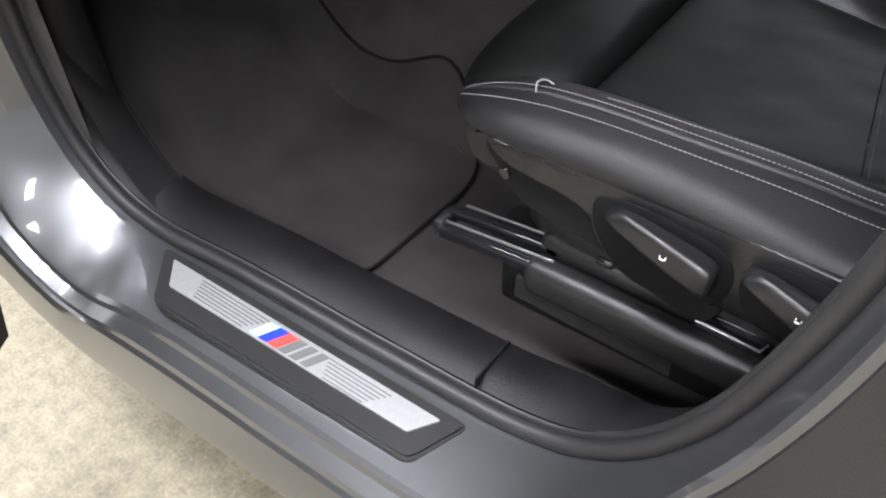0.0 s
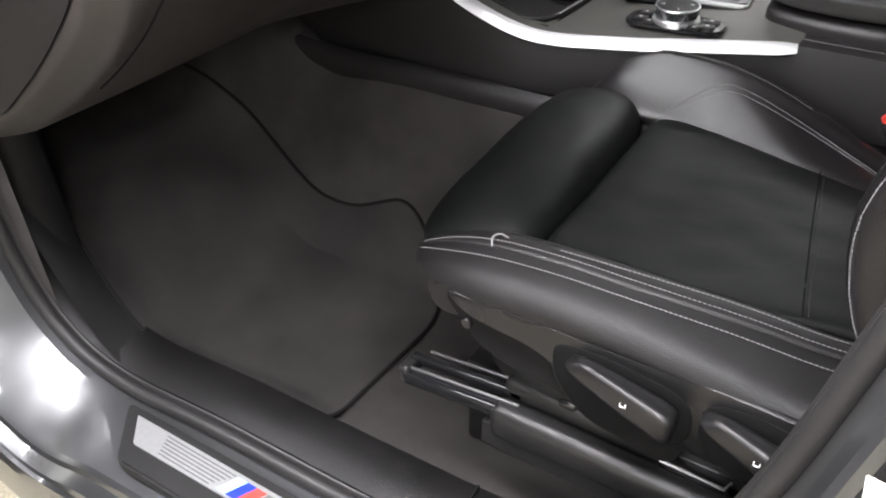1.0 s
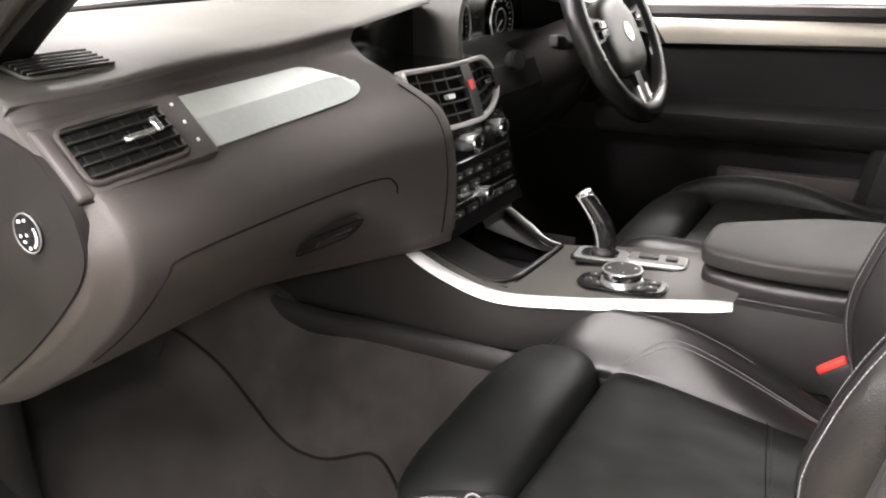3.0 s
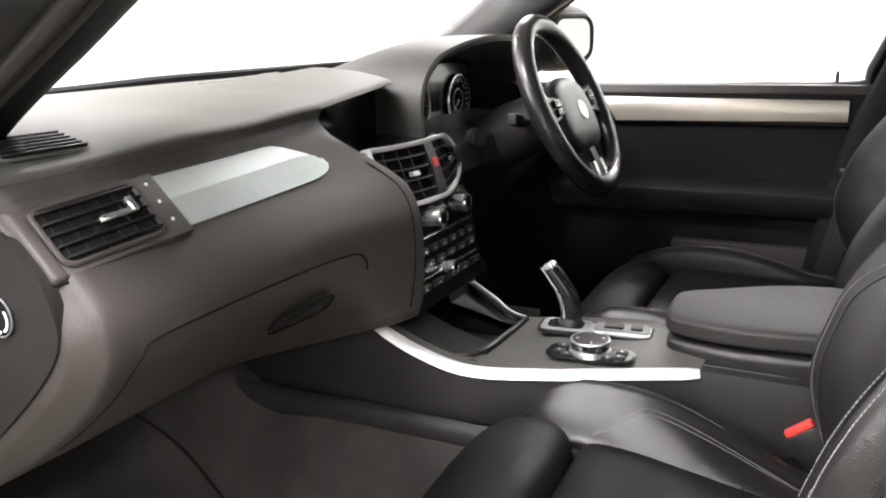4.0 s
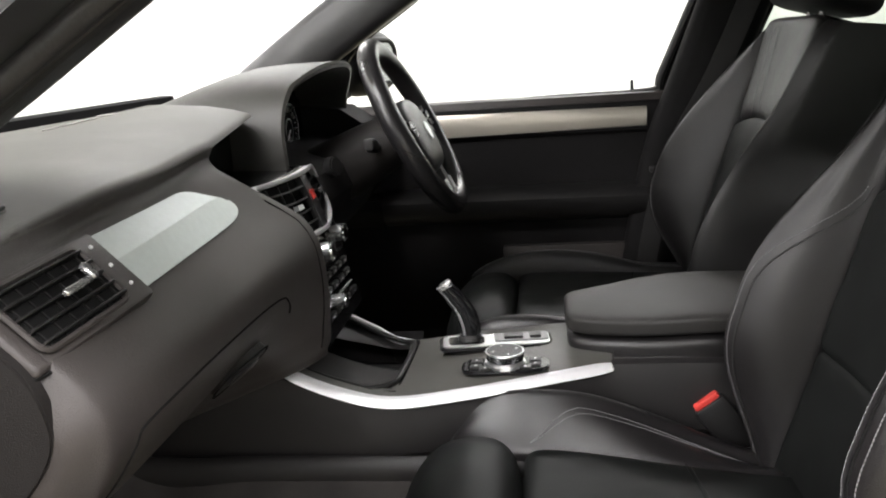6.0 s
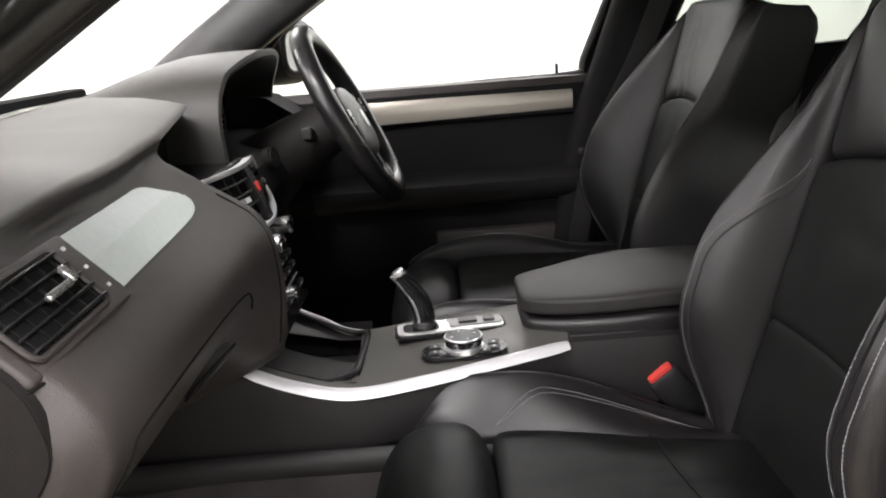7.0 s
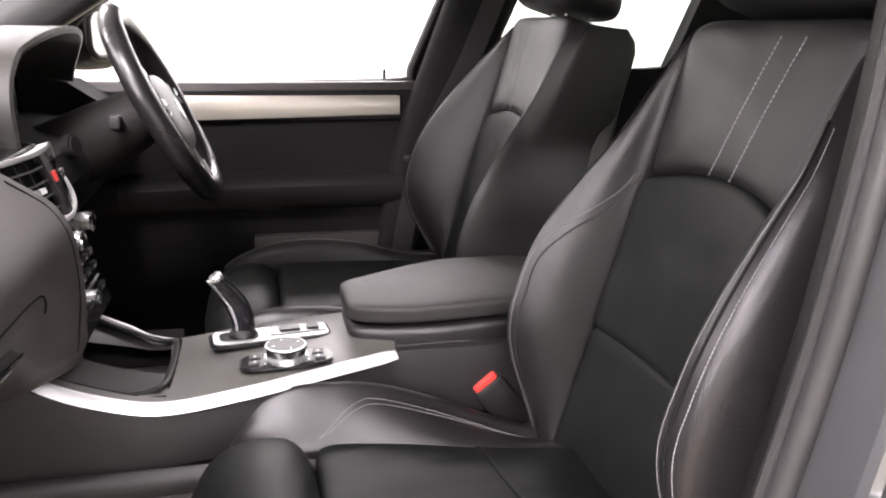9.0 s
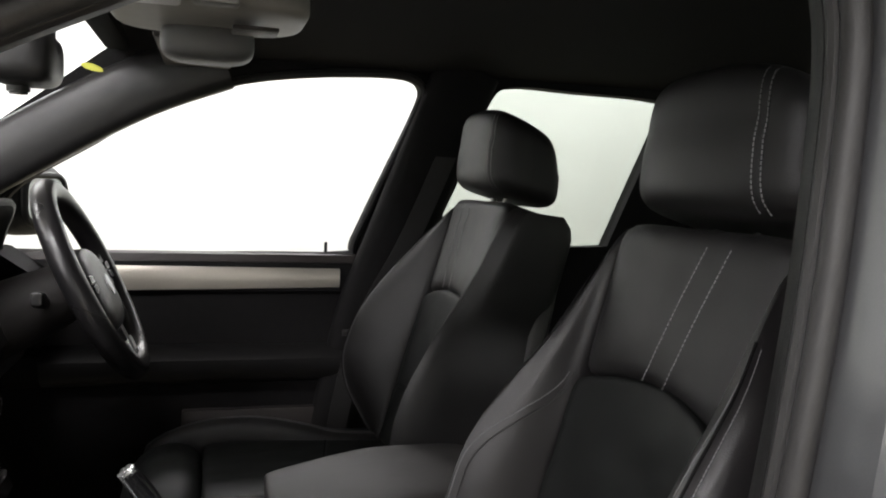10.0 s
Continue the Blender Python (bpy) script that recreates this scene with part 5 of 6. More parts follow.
        box(bm, on_side(lx + 0.0035, lz + 0.0075, 0.0405), (0.0010, 0.001, 0.0036))
        box(bm, on_side(lx + 0.0005, lz + 0.0058, 0.0405), (0.0038, 0.001, 0.0009))
        part("lever_mark", bm, WHITE, lv)
    # rail with its cover below the cushion
    yr = side * 0.215
    if side < 0:
        def beam(name, a, b, w, h, mat, r=0.004, label=""):
            """A rounded bar from a to b."""
            a, b = Vector(a), Vector(b)
            d = b - a
            m_ = Matrix.Translation((a + b) / 2) @ d.to_track_quat("X", "Z").to_matrix().to_4x4()
            return part(name, box(bmesh.new(), (0, 0, 0), (d.length, w, h), r, 3, m_), mat, s, label)
        beam("seat_rail", (0.004, yr - 0.006, 0.548), (0.14, yr - 0.006, 0.562), 0.012, 0.016, GLOSS, 0.003, "black steel seat rail")
        beam("seat_rail", (0.002, yr + 0.012, 0.560), (0.14, yr + 0.012, 0.574), 0.010, 0.012, GLOSS, 0.003, "black steel seat rail")
        beam("rail_edge", (0.006, yr - 0.002, 0.5585), (0.14, yr - 0.002, 0.5725), 0.003, 0.0035, GREYM, 0.001, "bare metal rail edge")
        beam("rail_edge", (0.020, yr + 0.020, 0.570), (0.14, yr + 0.020, 0.583), 0.003, 0.003, GREYM, 0.001, "bare metal rail edge")
        beam("rail_stop", (-0.002, yr + 0.004, 0.552), (0.010, yr + 0.004, 0.5535), 0.030, 0.020, BLACK, 0.004)
        cov = beam("rail_cover", (0.112, yr - 0.004, 0.5485), (0.372, yr - 0.004, 0.548), 0.030, 0.044, BLACK, 0.012, "black plastic rail cover")
        part("cover_ridge", box(bmesh.new(), (0.205, yr + 0.020, 0.5745), (0.180, 0.026, 0.030), 0.011, 3), BLACK, cov)
        part("cover_plug", box(bmesh.new(), (0.187, yr + 0.017, 0.588), (0.021, 0.019, 0.012), 0.005, 3), GLOSS, cov, "square black plug")
        part("cover_recess", box(bmesh.new(), (0.316, yr + 0.016, 0.571), (0.066, 0.030, 0.022), 0.004, 2), GLOSS, cov, "open slot in the cover")
        bm = bmesh.new()
        tube(bm, [(0.284, yr + 0.004, 0.588), (0.286, yr - 0.002, 0.583), (0.345, yr - 0.002, 0.581), (0.349, yr + 0.006, 0.584)], 0.0016, 6)
        part("slot_edge", bm, GREYM, cov, "bright edge of the slot")
        part("slot_bar", box(bmesh.new(), (0.318, yr + 0.012, 0.5835), (0.036, 0.003, 0.003), 0.001, 1), GREYM, cov)
        bm = bmesh.new()
        skin(bm, [[(x, yr - 0.012, 0.540), (x, yr - 0.014, 0.512 - 0.03 * (x - 0.1)), (x, yr - 0.011, 0.512 - 0.03 * (x - 0.1)), (x, yr - 0.006, 0.540)] for x in (0.104, 0.16, 0.22, 0.278)])
        part("cover_flap", bm, BLACK, cov)
        for y_ in (yr + 0.075, yr + 0.34):
            bm = bmesh.new()
            box(bm, (0.26, y_, 0.47), (0.44, 0.03, 0.13), 0.006)
            part("floor_rail", bm, BLACK, s)
    else:
        for y_ in (-0.17, 0.17):
            bm = bmesh.new()
            box(bm, (0.24, y_, 0.49 + L / 2), (0.44, 0.045, 0.16 + L), 0.006)
            part("floor_rail", bm, BLACK, s)
    bm = bmesh.new()
    cyl(bm, (0.046, side * 0.172, 0.662 + L), (0, 1, 0), 0.026, 0.06, 20, bevel=0.008)
    part("front_pivot", bm, BLACK, s)

    # backrest: s runs up the back, d forward
    foot, recl = Vector((back_x, back_y, 0.695)), radians(16.8)
    upv, fwd = Vector((math.sin(recl), 0, math.cos(recl))), Vector((-math.cos(recl), 0, math.sin(recl)))
    H = 0.568 if side < 0 else 0.580

    def bk(sv, y, d):
        return foot + upv * sv + fwd * d + Vector((0, y, 0))

    def panel(name, s0, s1, wid, d0, d1, arch0=0.0, arch1=0.0, k=9, hollow=0.0, n=14, slant=0.0, mat=INSERT):
        bm = bmesh.new()

        def shape(p, q):
            v = (q.z + 1) / 2
            half = wid(v) + (0.025 if q.y * side < 0 else 0.0)
            sv = s0 + (s1 - s0) * v + (arch0 * (1 - v) + arch1 * v) * (1 - q.y * q.y) + slant * q.y * side * v
            d = d0 + (d1 - d0) * (1 - q.x) / 2
            if q.x < 0:
                d -= hollow * (1 - q.y * q.y)
                d += 0.002 * noise.noise(Vector((q.y * 3 + cy, q.z * 3, s0 * 9)))
            return bk(sv, q.y * half, d)
        pad(bm, (0.05, 0.1, (s1 - s0) / 2), k, n, shape)
        return part(name, bm, mat, s)
    panel("back_lower", -0.05, 0.168, lambda v: 0.124, -0.03, 0.044, 0, 0.004, 22, 0.010, 20)
    panel("back_middle", 0.165, 0.362, lambda v: 0.124 + 0.008 * v, -0.03, 0.046, 0.004, 0.030, 22, 0.012, 20)
    panel("back_upper", 0.360, H, lambda v: 0.134 + 0.020 * v, -0.09, 0.043, 0.030, 0.0, 9, 0.002, 18, mat=UPPER)

    def bolster_at(u, inner):
        bulge = smooth_step(0.0, 0.38, u) * smooth_step(*((0.99, 0.44) if side < 0 else (0.90, 0.40)), u) if inner else smooth_step(0.09, 0.43, u) * smooth_step(1.04, 0.48, u)
        wi = 0.122 + 0.022 * u
        wo = 0.192 + 0.055 * smooth_step(0, 0.12, u) * smooth_step(1.02, 0.48, u) - 0.028 * smooth_step(0.75, 1, u)
        if inner:
            wi += 0.025
            wo = max(wi + 0.024, wo - 0.034 - (0.012 * smooth_step(0.4, 0.8, u) if side > 0 else 0.0))
        low = (0.018 if inner else 0.045) * smooth_step(0.32, 0.06, u)
        return bulge, wi, wo, 0.050 - low + ((0.088 if side < 0 else 0.070) if inner else 0.098) * bulge - 0.012 * smooth_step(0.85, 1, u)
    for sd in (-1, 1):
        bm = bmesh.new()
        rings = []
        for i in range(36):
            u = i / 35
            sv = -0.08 + (H + 0.068) * u
            bulge, wi, wo, df = bolster_at(u, sd != side)
            top = smooth_step(0.75, 1, u)
            back = 0.035 if side < 0 else 0.010
            prof = [(wi, -0.05), (wi - 0.002, 0.026), (wi + 0.003, 0.043 + 0.15 * (df - 0.05)), (wi * 0.7 + wo * 0.3, 0.045 + 0.62 * (df - 0.045)), (wi * 0.32 + wo * 0.68, df - 0.003), (wo - 0.012, df), (wo + 0.003, df - 0.018), (wo + 0.010, df * 0.35), (wo + 0.008, -0.05 + back * top), (wo - 0.004, -0.095 + 0.6 * back * top), (wo - 0.04, -0.105 + back * top)]
            ring = catmull([bk(sv + 0.22 * top * max(0.0, -d), sd * y, d) for y, d in prof], 4, True)
            mid_ = sum(ring, Vector()) / len(ring)
            f_ = math.sqrt(max(0.0, 1 - max(0.0, (u - 0.93) / 0.085) ** 2))     # rounded over at the top
            rings.append([mid_.lerp(p, 0.25 + 0.75 * f_) for p in ring])
        skin(bm, rings)
        part("back_bolster", bm, LEATHER if side < 0 else UPPER, s)
        for idx in (() if sd != side else (17.0, 21.0)):
            bm = bmesh.new()
            pts = []
            for i in range(4, 31):
                c = sum(rings[i], Vector()) / len(rings[i])
                p = rings[i][int(idx)]
                pts.append(p + (p - c).normalized() * 0.0006)
            dashes(bm, pts, 0.00055)
            part("stitching", bm, THREAD, s, "pale contrast stitching")
        if sd == side:
            bm = bmesh.new()
            tube(bm, [rings[i][19] for i in range(3, 31)], 0.0016, 6)
            part("piping", bm, GAP, s, "dark piping in the bolster's seam")
        # twin seam from the middle panel's corner out to the front edge of the bolster and down
        if sd != side:
            for shift in (-0.7, 0.7):
                bm = bmesh.new()
                pts = []
                for j in range(60):
                    w = j / 59
                    fi = 24.5 - 20.5 * w
                    v = 6.9 + shift + (8.7 * smooth_step(0.0, 0.42, w) ** 0.7)
                    i0, k0 = int(fi), int(v)
                    p = rings[i0][k0].lerp(rings[i0 + 1][k0], fi - i0).lerp(rings[i0][k0 + 1].lerp(rings[i0 + 1][k0 + 1], fi - i0), v - k0)
                    c = sum(rings[i0], Vector()) / len(rings[i0])
                    pts.append(p + (p - c).normalized() * 0.0008)
                if shift < 0:
                    tube(bm, pts, 0.0012, 6)
                    part("shoulder_seam", bm, RUBBER, s)
                else:
                    dashes(bm, pts, 0.00055)
                    part("stitching", bm, THREAD, s, "pale contrast stitching")
    for off in (-0.020, 0.020):
        bm = bmesh.new()
        dashes(bm, [bk(0.392 + (H - 0.410) * i / 14, side * (0.005 + 0.039 * i / 14) + off, 0.0428 + 0.0016 * math.sin(math.pi * i / 14)) for i in range(15)], 0.0007, 0.0055)
        part("stitching", bm, THREAD, s, "pale contrast stitching")
    # hard shell behind
    bm = bmesh.new()
    pad(bm, (0.05, 0.2, 0.3), 5, 8, lambda p, q: bk(0.24 + q.z * 0.315, q.y * (0.22 - 0.05 * max(0, q.z)), -0.085 + q.x * -0.025))
    part("back_shell", bm, LEATHER, s)
    # headrest
    bm = bmesh.new()

    def head(p, q):
        w_ = 0.138 * (1 - 0.05 * q.z) + 0.004
        return bk(0.645 + (0.018 if side > 0 else 0.0) + 0.070 * q.z + 0.008 * (1 - q.y * q.y) * (q.z > 0) - 0.008 * q.x * (q.z > 0), q.y * w_ * (1 - 0.08 * max(0, q.x)), 0.014 - q.x * (0.072 + (0.012 if side > 0 else 0.0) * (q.x > 0) - 0.018 * max(0.0, q.z) * (q.x > 0)) - 0.012 * q.y * q.y * (q.x < 0) + 0.016 * q.z)
    pad(bm, (1, 1, 1), 5.0, 16, head)
    part("headrest", bm, UPPER, s, "black leather headrest")
    for off in (0.094, 0.104):
        bm = bmesh.new()
        pts = []
        for i in range(15):
            z = -0.9 + 1.8 * i / 14
            y = -off / 0.142
            e = (max(0.0, 1 - abs(z) ** 5.0 - abs(y) ** 5.0)) ** (1 / 5.0)
            pts.append(head(None, Vector((-e, y, z))) + fwd * 0.0008)
        dashes(bm, pts, 0.0008, 0.005)
        part("stitching", bm, THREAD, s, "pale contrast stitching")
    for y in (-0.035, 0.035):
        bm = bmesh.new()
        tube(bm, [bk(H - 0.03, y, -0.012), bk(0.64, y, 0.006)], 0.0055, 10)
        part("headrest_post", bm, GREYM, s, "chrome post")
        bm = bmesh.new()
        cyl(bm, bk(H + 0.002, y, -0.012), upv, 0.013, 0.012, 16, bevel=0.002)
        part("post_guide", bm, BLACK, s)
    return s


seat(0.0, -0.385, 0.0, -0.008, 0.468, -1, "black leather passenger sports seat with pale stitching")
seat(-0.025, 0.374, 0.034, 0.0, 0.495, 1, "black leather driver sports seat with pale stitching")

# ---- seat belt buckle ----
bk_ = thing("seat_belt_buckle", "black seat belt buckle with a red button", "seat belt buckle", at=(0.365, -0.118, 0.0))
bm = bmesh.new()
bmt = Matrix.Translation((0.034, 0.006, 0.702)) @ Matrix.Rotation(radians(-38), 4, "Y")
box(bm, (0, 0, 0), (0.05, 0.030, 0.09), 0.006, 2, bmt)
part("buckle_body", bm, BLACK, bk_)
bm = bmesh.new()
box(bm, (0, 0, 0.046), (0.040, 0.022, 0.014), 0.004, 2, bmt)
part("release_button", bm, RED, bk_, "red release button")

# ---- steering wheel and column ----
wheel = thing("steering_wheel", "black leather three-spoke sports steering wheel with silver spokes", "steering wheel")
wc = Vector((-0.094, 0.368, 1.098))
ax = Vector((0.900, 0, 0.436)).normalized()
wu = Vector((-0.436, 0, 0.900)).normalized()
wy = Vector((0, 1, 0))


def on_wheel(r, a, d=0.0):
    q = radians(a)
    return wc + (wy * math.sin(q) + wu * math.cos(q)) * r + ax * d


bm = bmesh.new()
tube(bm, [on_wheel(0.168, 6 * i) for i in range(60)], 0.0200, 14, closed=True)
part("rim", bm, RIM, wheel, "black leather rim")
bm = bmesh.new()
pad(bm, (1, 1, 1), 3.0, 8, lambda p, q: wc + wy * q.y * 0.096 + wu * (q.z * 0.076 - 0.008 * q.y * q.y - 0.018) + ax * (q.x * 0.026 - 0.006))
hub = part("airbag_hub", bm, BLACK, wheel, "black airbag cover")
bm = bmesh.new()
cyl(bm, wc + ax * 0.020 - wu * 0.018, ax, 0.019, 0.004, 24, bevel=0.001)
part("round_emblem", bm, SATIN, hub)
for a, spread in ((90, 16), (270, 16), (180, 12)):
    bm = bmesh.new()
    rings = []
    for i in range(7):
        r = 0.055 + 0.105 * i / 6
        w_ = spread * (1.1 - 0.25 * math.sin(math.pi * i / 6)) * (0.07 / max(0.07, r)) ** 0.4
        rings.append([on_wheel(r, a - w_, -0.006), on_wheel(r, a - w_, 0.007), on_wheel(r, a + w_, 0.007), on_wheel(r, a + w_, -0.006)])
    skin(bm, rings)
    sp = part("spoke", bm, BLACK, wheel, "black lower spoke" if a == 180 else "black spoke with buttons")
    if a != 180:
        for k_ in range(4):
            bm = bmesh.new()
            tube(bm, [on_wheel(0.098 + 0.014 * (k_ % 2) + dr, a + (4 if k_ < 2 else -5) + da, 0.0165) for dr, da in ((-0.005, -3), (0.005, -3), (0.005, 3), (-0.005, 3))], 0.0007, 5, closed=True)
            part("button_edge", bm, SATIN, sp, "thin silver button edge")
            part("spoke_button", box(bmesh.new(), on_wheel(0.098 + 0.014 * (k_ % 2), a + (4 if k_ < 2 else -5), 0.009), (0.010, 0.011, 0.014), 0.002, 1), GLOSS, sp)
    if a == 180:
        for off in (-9, 9):
            bm = bmesh.new()
            tube(bm, [on_wheel(0.118 + 0.040 * i / 6, a + off * (1.1 - 0.3 * i / 6), 0.006) for i in range(7)], 0.0045, 8)
            part("silver_blade", bm, SATIN, sp, "silver blade")
column = thing("steering_column", "black steering column with stalks", "steering column")
bm = bmesh.new()
tube(bm, [wc - ax * 0.02, wc - ax * 0.06, wc - ax * 0.12, wc - ax * 0.24], lambda u: 0.045 + 0.022 * u, 18)
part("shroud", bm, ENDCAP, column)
for sg in (-1, 1):
    root = wc - ax * 0.075
    bm = bmesh.new()
    tube(bm, [root, root + Vector((0.0, sg * 0.06, 0.003)), root + Vector((0.003, sg * 0.10, 0.010))], lambda u: 0.0095 - 0.002 * u, 12)
    st = part("stalk", bm, BLACK, column, "black stalk")
    bm = bmesh.new()
    pad(bm, (0.010, 0.024, 0.0125), 4.0, 6, lambda p, q: root + Vector((0.004, sg * 0.118, 0.014)) + p + Vector((0, 0, 0.22 * p.y * sg)))
    grip = part("stalk_grip", bm, PLAST, st, "flattened grip of the stalk")
    bm = bmesh.new()
    pad(bm, (0.0085, 0.0025, 0.0105), 5.0, 5, lambda p, q: root + Vector((0.004, sg * 0.1425, 0.0195)) + p)
    part("grip_end", bm, BLACK, grip)
bm = bmesh.new()
cyl(bm, (-0.222, 0.205, 1.050), (1, -0.3, 0.2), 0.019, 0.02, 20, bevel=0.003)
part("start_button", bm, BLACK, column)

# ---- driver's door ----
door = thing("driver_door", "black driver door lining with a satin metal strip", "car door")
bm = bmesh.new()
rings = []
for i in range(14):
    x = -0.42 + 0.84 * i / 13
    rings.append([(x, 0.80, 1.10), (x, 0.765, 1.106), (x, 0.742, 1.098), (x, 0.735, 1.088), (x, 0.736, 1.03), (x, 0.748, 1.022), (x, 0.752, 0.95), (x, 0.745, 0.905), (x, 0.700, 0.893), (x, 0.690, 0.870), (x, 0.705, 0.84), (x, 0.740, 0.82), (x, 0.742, 0.60), (x, 0.742, 0.45), (x, 0.80, 0.45)])
skin(bm, rings)
part("lining", bm, DOORB, door)
bm = bmesh.new()
rings = []
for i in range(12):
    f = i / 11
    sec = ((0.733, 1.086 - 0.004 * f), (0.7275, 1.075), (0.7265, 1.055), (0.731, 1.032 + 0.008 * f), (0.745, 1.032), (0.745, 1.086))
    rings.append([((-0.128 + 0.62 * (1.086 - z)) * (1 - f) + 0.39 * f, y, z) for y, z in sec])     # its front end is cut at a slant
skin(bm, rings)
part("metal_strip", bm, DOORMETAL, door, "satin metal strip along the door")
bm = bmesh.new()
skin(bm, [[(x, 0.80, 1.104), (x, 0.770, 1.116), (x, 0.748, 1.112), (x, 0.738, 1.096), (x, 0.75, 1.09), (x, 0.80, 1.09)] for x in [-0.32 + 0.05 * i for i in range(16)]])
part("window_ledge", bm, DASH, door, "dark grey window ledge")
bm = bmesh.new()
skin(bm, [[(x, 0.760, 0.912), (x, 0.741, 0.910), (x, 0.698, 0.897), (x, 0.686, 0.884), (x, 0.687, 0.866), (x, 0.702, 0.838), (x, 0.736, 0.822), (x, 0.760, 0.82)] for x in [-0.24 + 0.05 * i for i in range(14)]])
part("armrest", bm, UPPER, door, "padded black armrest")
bm = bmesh.new()
cyl(bm, (0.362, 0.778, 1.126), (0, 0, 1), 0.0045, 0.03, 12, 0.0035, 0.001)
part("lock_pin", bm, GLOSS, door, "black lock pin")
bm = bmesh.new()
box(bm, (0.195, 0.730, 0.68), (0.30, 0.024, 0.168), 0.006)
part("door_pocket", bm, DASH, door)
bm = bmesh.new()
tube(bm, [(x, side_y(z) - 0.004, z) for x, z in loop2(FRONT_WIN, 3)], 0.010, 8, closed=True)
part("window_seal", bm, RUBBER, door)
# door mirror
mir = thing("door_mirror", "black door mirror outside the driver window", "mirror", at=(-0.318, 0.965, 1.216))
bm = bmesh.new()
pad(bm, (0.055, 0.10, 0.085), 3.2, 8)
part("mirror_shell", bm, RUBBER, mir)
bm = bmesh.new()
prism(bm, rounded(0.132, 0.106, 0.034), 0.004, pose(0.0535, 0, 0, 90, 0, 90))
part("mirror_glass", bm, CHROME, mir)
bm = bmesh.new()
tube(bm, [(0.054, y, z) for y, z in rounded(0.138, 0.112, 0.036, 6)], 0.0085, 8, closed=True)
part("mirror_rim", bm, RUBBER, mir, "black rim round the mirror glass")
bm = bmesh.new()
box(bm, (-0.01, -0.12, -0.07), (0.05, 0.10, 0.03), 0.008)
part("mirror_foot", bm, BLACK, mir)
mir.rotation_euler[2] = radians(-27)

# ---- driver's seat belt ----
belt = thing("seat_belt", "black seat belt webbing hanging by the door pillar", "seat belt")
bm = bmesh.new()
rings = []
for p in catmull([(0.62, 0.66, 1.36), (0.53, 0.655, 1.15), (0.43, 0.64, 0.96), (0.38, 0.64, 0.75), (0.36, 0.645, 0.55)], 6):
    rings.append([p + Vector((-0.020, 0.0, 0.012)), p + Vector((0.020, 0.0, -0.012)), p + Vector((0.020, 0.002, -0.012)), p + Vector((-0.020, 0.002, 0.012))])
skin(bm, rings)
part("webbing", bm, RUBBER, belt)
bm = bmesh.new()
box(bm, (0.408, 0.632, 0.951), (0.05, 0.008, 0.014), 0.003)
part("tongue", bm, BLACK, belt)

# ---- overhead ----
lamp = thing("overhead_console", "grey overhead console with reading lamps under the roof", "overhead console")
bm = bmesh.new()
pad(bm, (0.130, 0.13, 0.022), 5, 10, lambda p, q: Vector((0.092 + p.x, 0.03 + p.y * (1 - 0.25 * max(0, q.x)), 1.511 + p.z)))
part("housing", bm, GREYP, lamp)
bm = bmesh.new()
box(bm, (0.016, -0.090, 1.500), (0.086, 0.036, 0.026), 0.006)
part("lens", bm, WHITE, lamp, "pale lamp lens")
bm = bmesh.new()
box(bm, (0.100, -0.094, 1.497), (0.055, 0.030, 0.016), 0.004)
part("lamp_switch", bm, GREYM, lamp, "dark switch beside the lens")
bm = bmesh.new()
pad(bm, (0.065, 0.05, 0.028), 3.5, 8, lambda p, q: Vector((0.090 + p.x, 0.10 + p.y, 1.472 + p.z)))
part("sensor_pod", bm, SEALANT, lamp, "dark grey sensor pod")
bm = bmesh.new()
box(bm, (0.150, -0.02, 1.475), (0.06, 0.05, 0.006), 0.003)
part("switch_panel", bm, DASH, lamp)
vis = thing("sun_visor", "grey sun visor folded up under the roof", "sun visor")
bm = bmesh.new()
box(bm, (0.07, 0.42, 1.508), (0.13, 0.34, 0.014), 0.006)
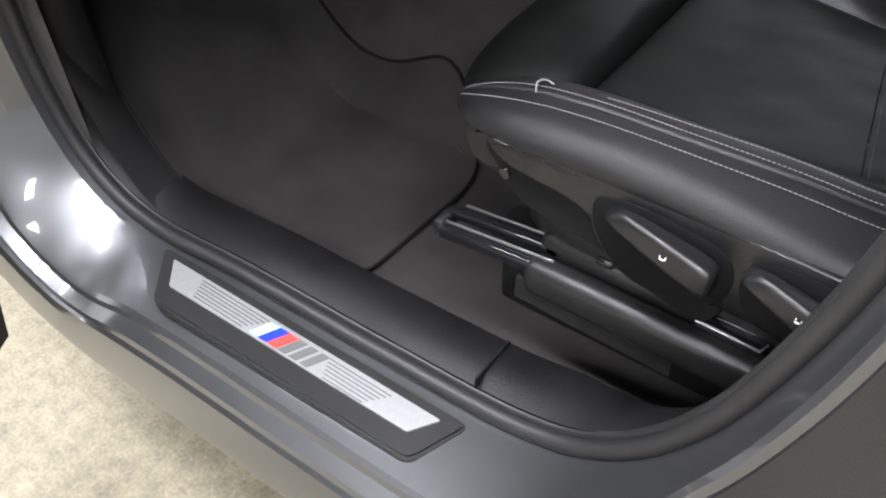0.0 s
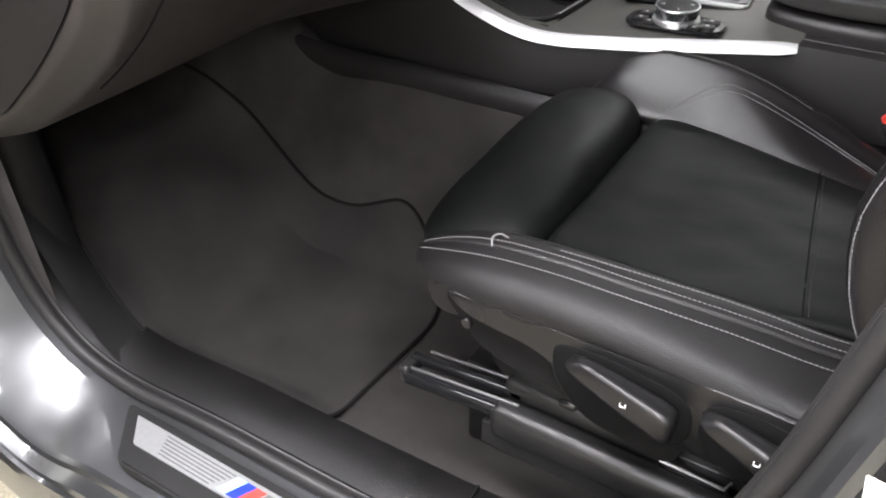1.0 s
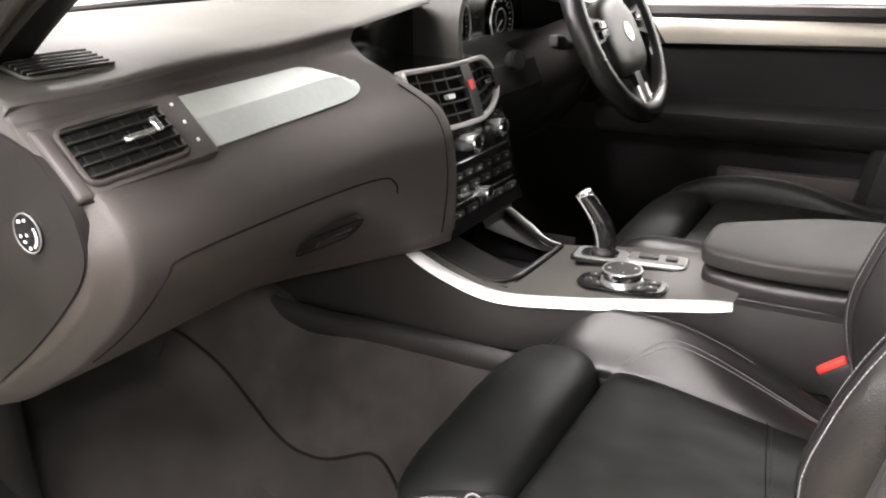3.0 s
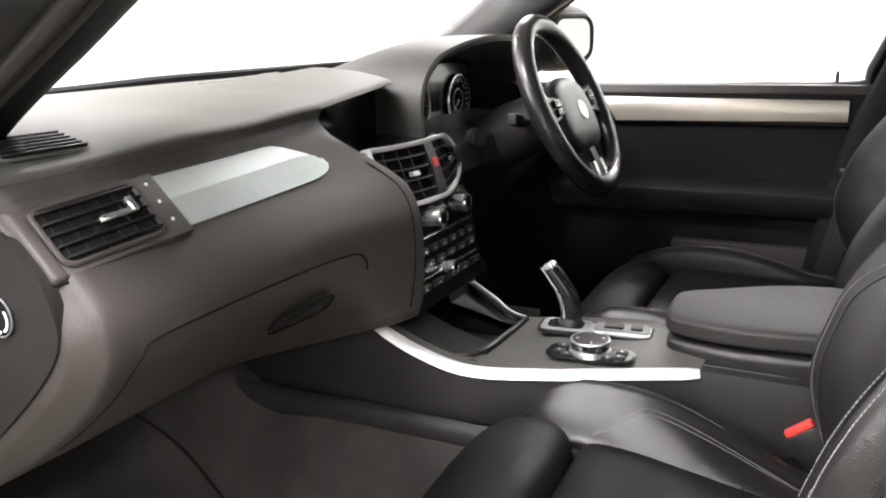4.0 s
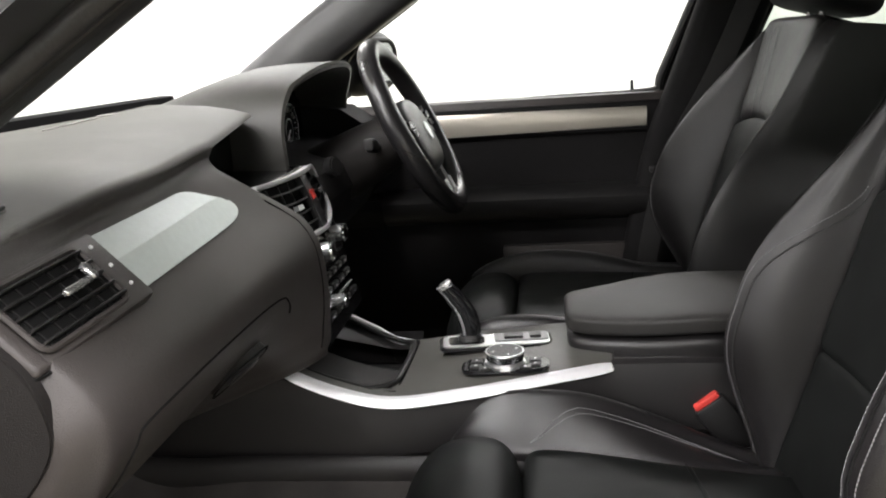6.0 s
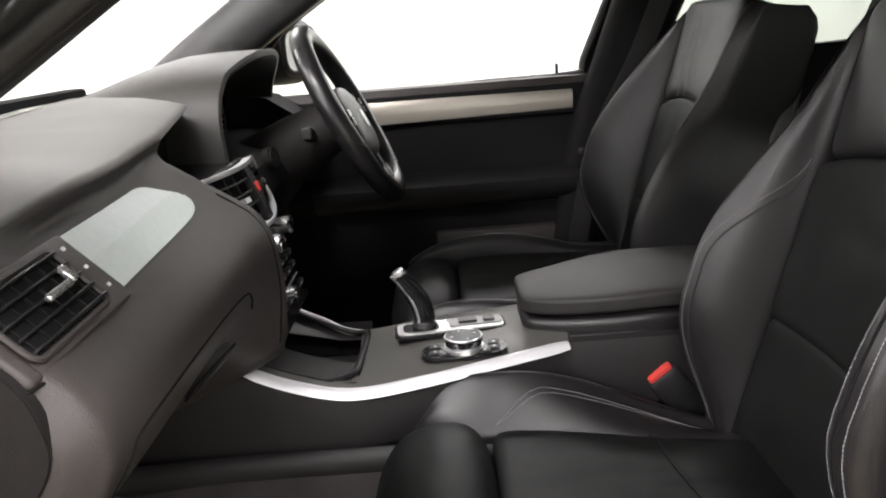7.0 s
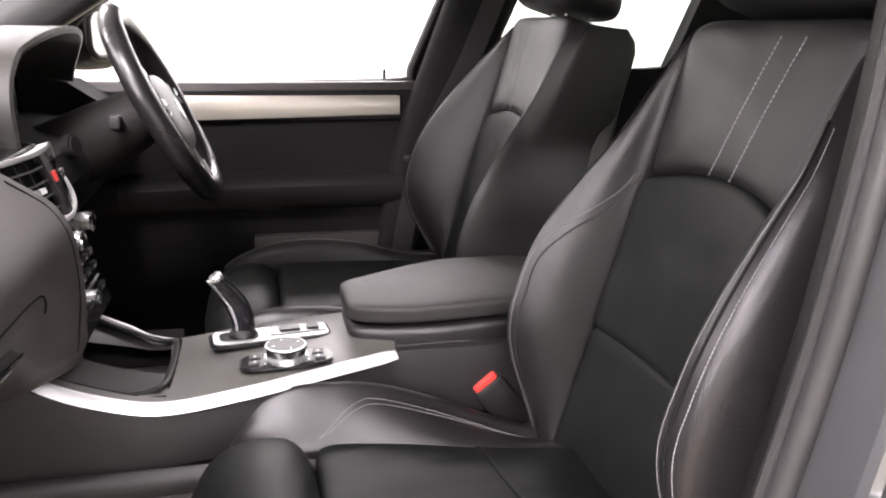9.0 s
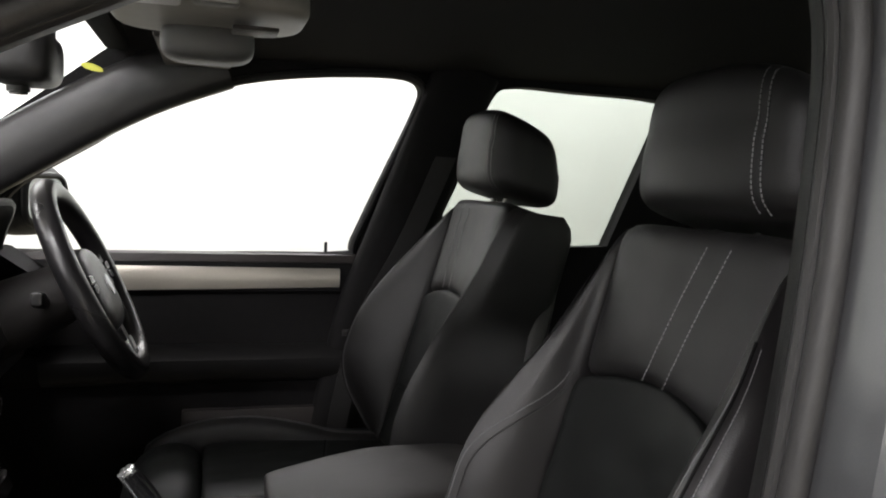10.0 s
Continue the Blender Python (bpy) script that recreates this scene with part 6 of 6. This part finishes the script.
part("flap", bm, DASH, vis)
im = thing("interior_mirror", "black interior mirror with a sensor below", "mirror", at=(-0.128, 0.0, 1.420))
bm = bmesh.new()
pad(bm, (0.040, 0.060, 0.034), 4, 8)
part("mirror_housing", bm, BLACK, im)
bm = bmesh.new()
box(bm, (0.014, 0.0, 0.03), (0.036, 0.05, 0.09), 0.008)
part("mirror_stem", bm, BLACK, im)
bm = bmesh.new()
cyl(bm, (-0.008, 0.0, -0.034), (0, 0, 1), 0.014, 0.02, 16, bevel=0.003)
part("sensor", bm, BLACK, im)

# ---- label on the lock pillar ----
lab = thing("warning_label", "white warning label with red circles on the pillar", "label", at=(0.451, -0.793, 0.818))
lab.rotation_euler = (0, radians(-9), radians(-15))
part("sheet", box(bmesh.new(), (0, 0, 0), (0.046, 0.002, 0.078), 0), WHITE, lab, smooth=False)
for dz in (0.020, -0.020):
    bm = bmesh.new()
    tube(bm, [(-0.009 + 0.0105 * math.cos(q), -0.0015, dz + 0.0105 * math.sin(q)) for q in [2 * math.pi * k / 20 for k in range(20)]], 0.0014, 6, closed=True)
    part("red_circle", bm, RED, lab)
strk = thing("door_striker", "bright steel door striker on the pillar", "striker", at=(0.452, -0.775, 0.930))
part("loop", tube(bmesh.new(), catmull([(0.010, 0.0, -0.010), (-0.020, -0.008, -0.010), (-0.024, -0.010, 0.0), (-0.020, -0.008, 0.010), (0.010, 0.0, 0.010)], 5), 0.0042, 8), SATIN, strk)
part("plate", box(bmesh.new(), (0.006, 0.0, 0.0), (0.006, 0.030, 0.046), 0.003, 2), GREYM, strk, "dull steel plate")

# ---- sticker on the windscreen ----
bm = bmesh.new()
prism(bm, [(0.021 * math.cos(q), 0.0065 * math.sin(q)) for q in [2 * math.pi * k / 28 for k in range(28)]], 0.001, Matrix.Translation((-0.127, 0.60, 1.487)) @ Matrix.Rotation(radians(14), 4, "Y") @ Matrix.Rotation(radians(90), 4, "X"))
tagged(part("windscreen_sticker", bm, LABEL), "small yellow oval sticker on the windscreen", "sticker")
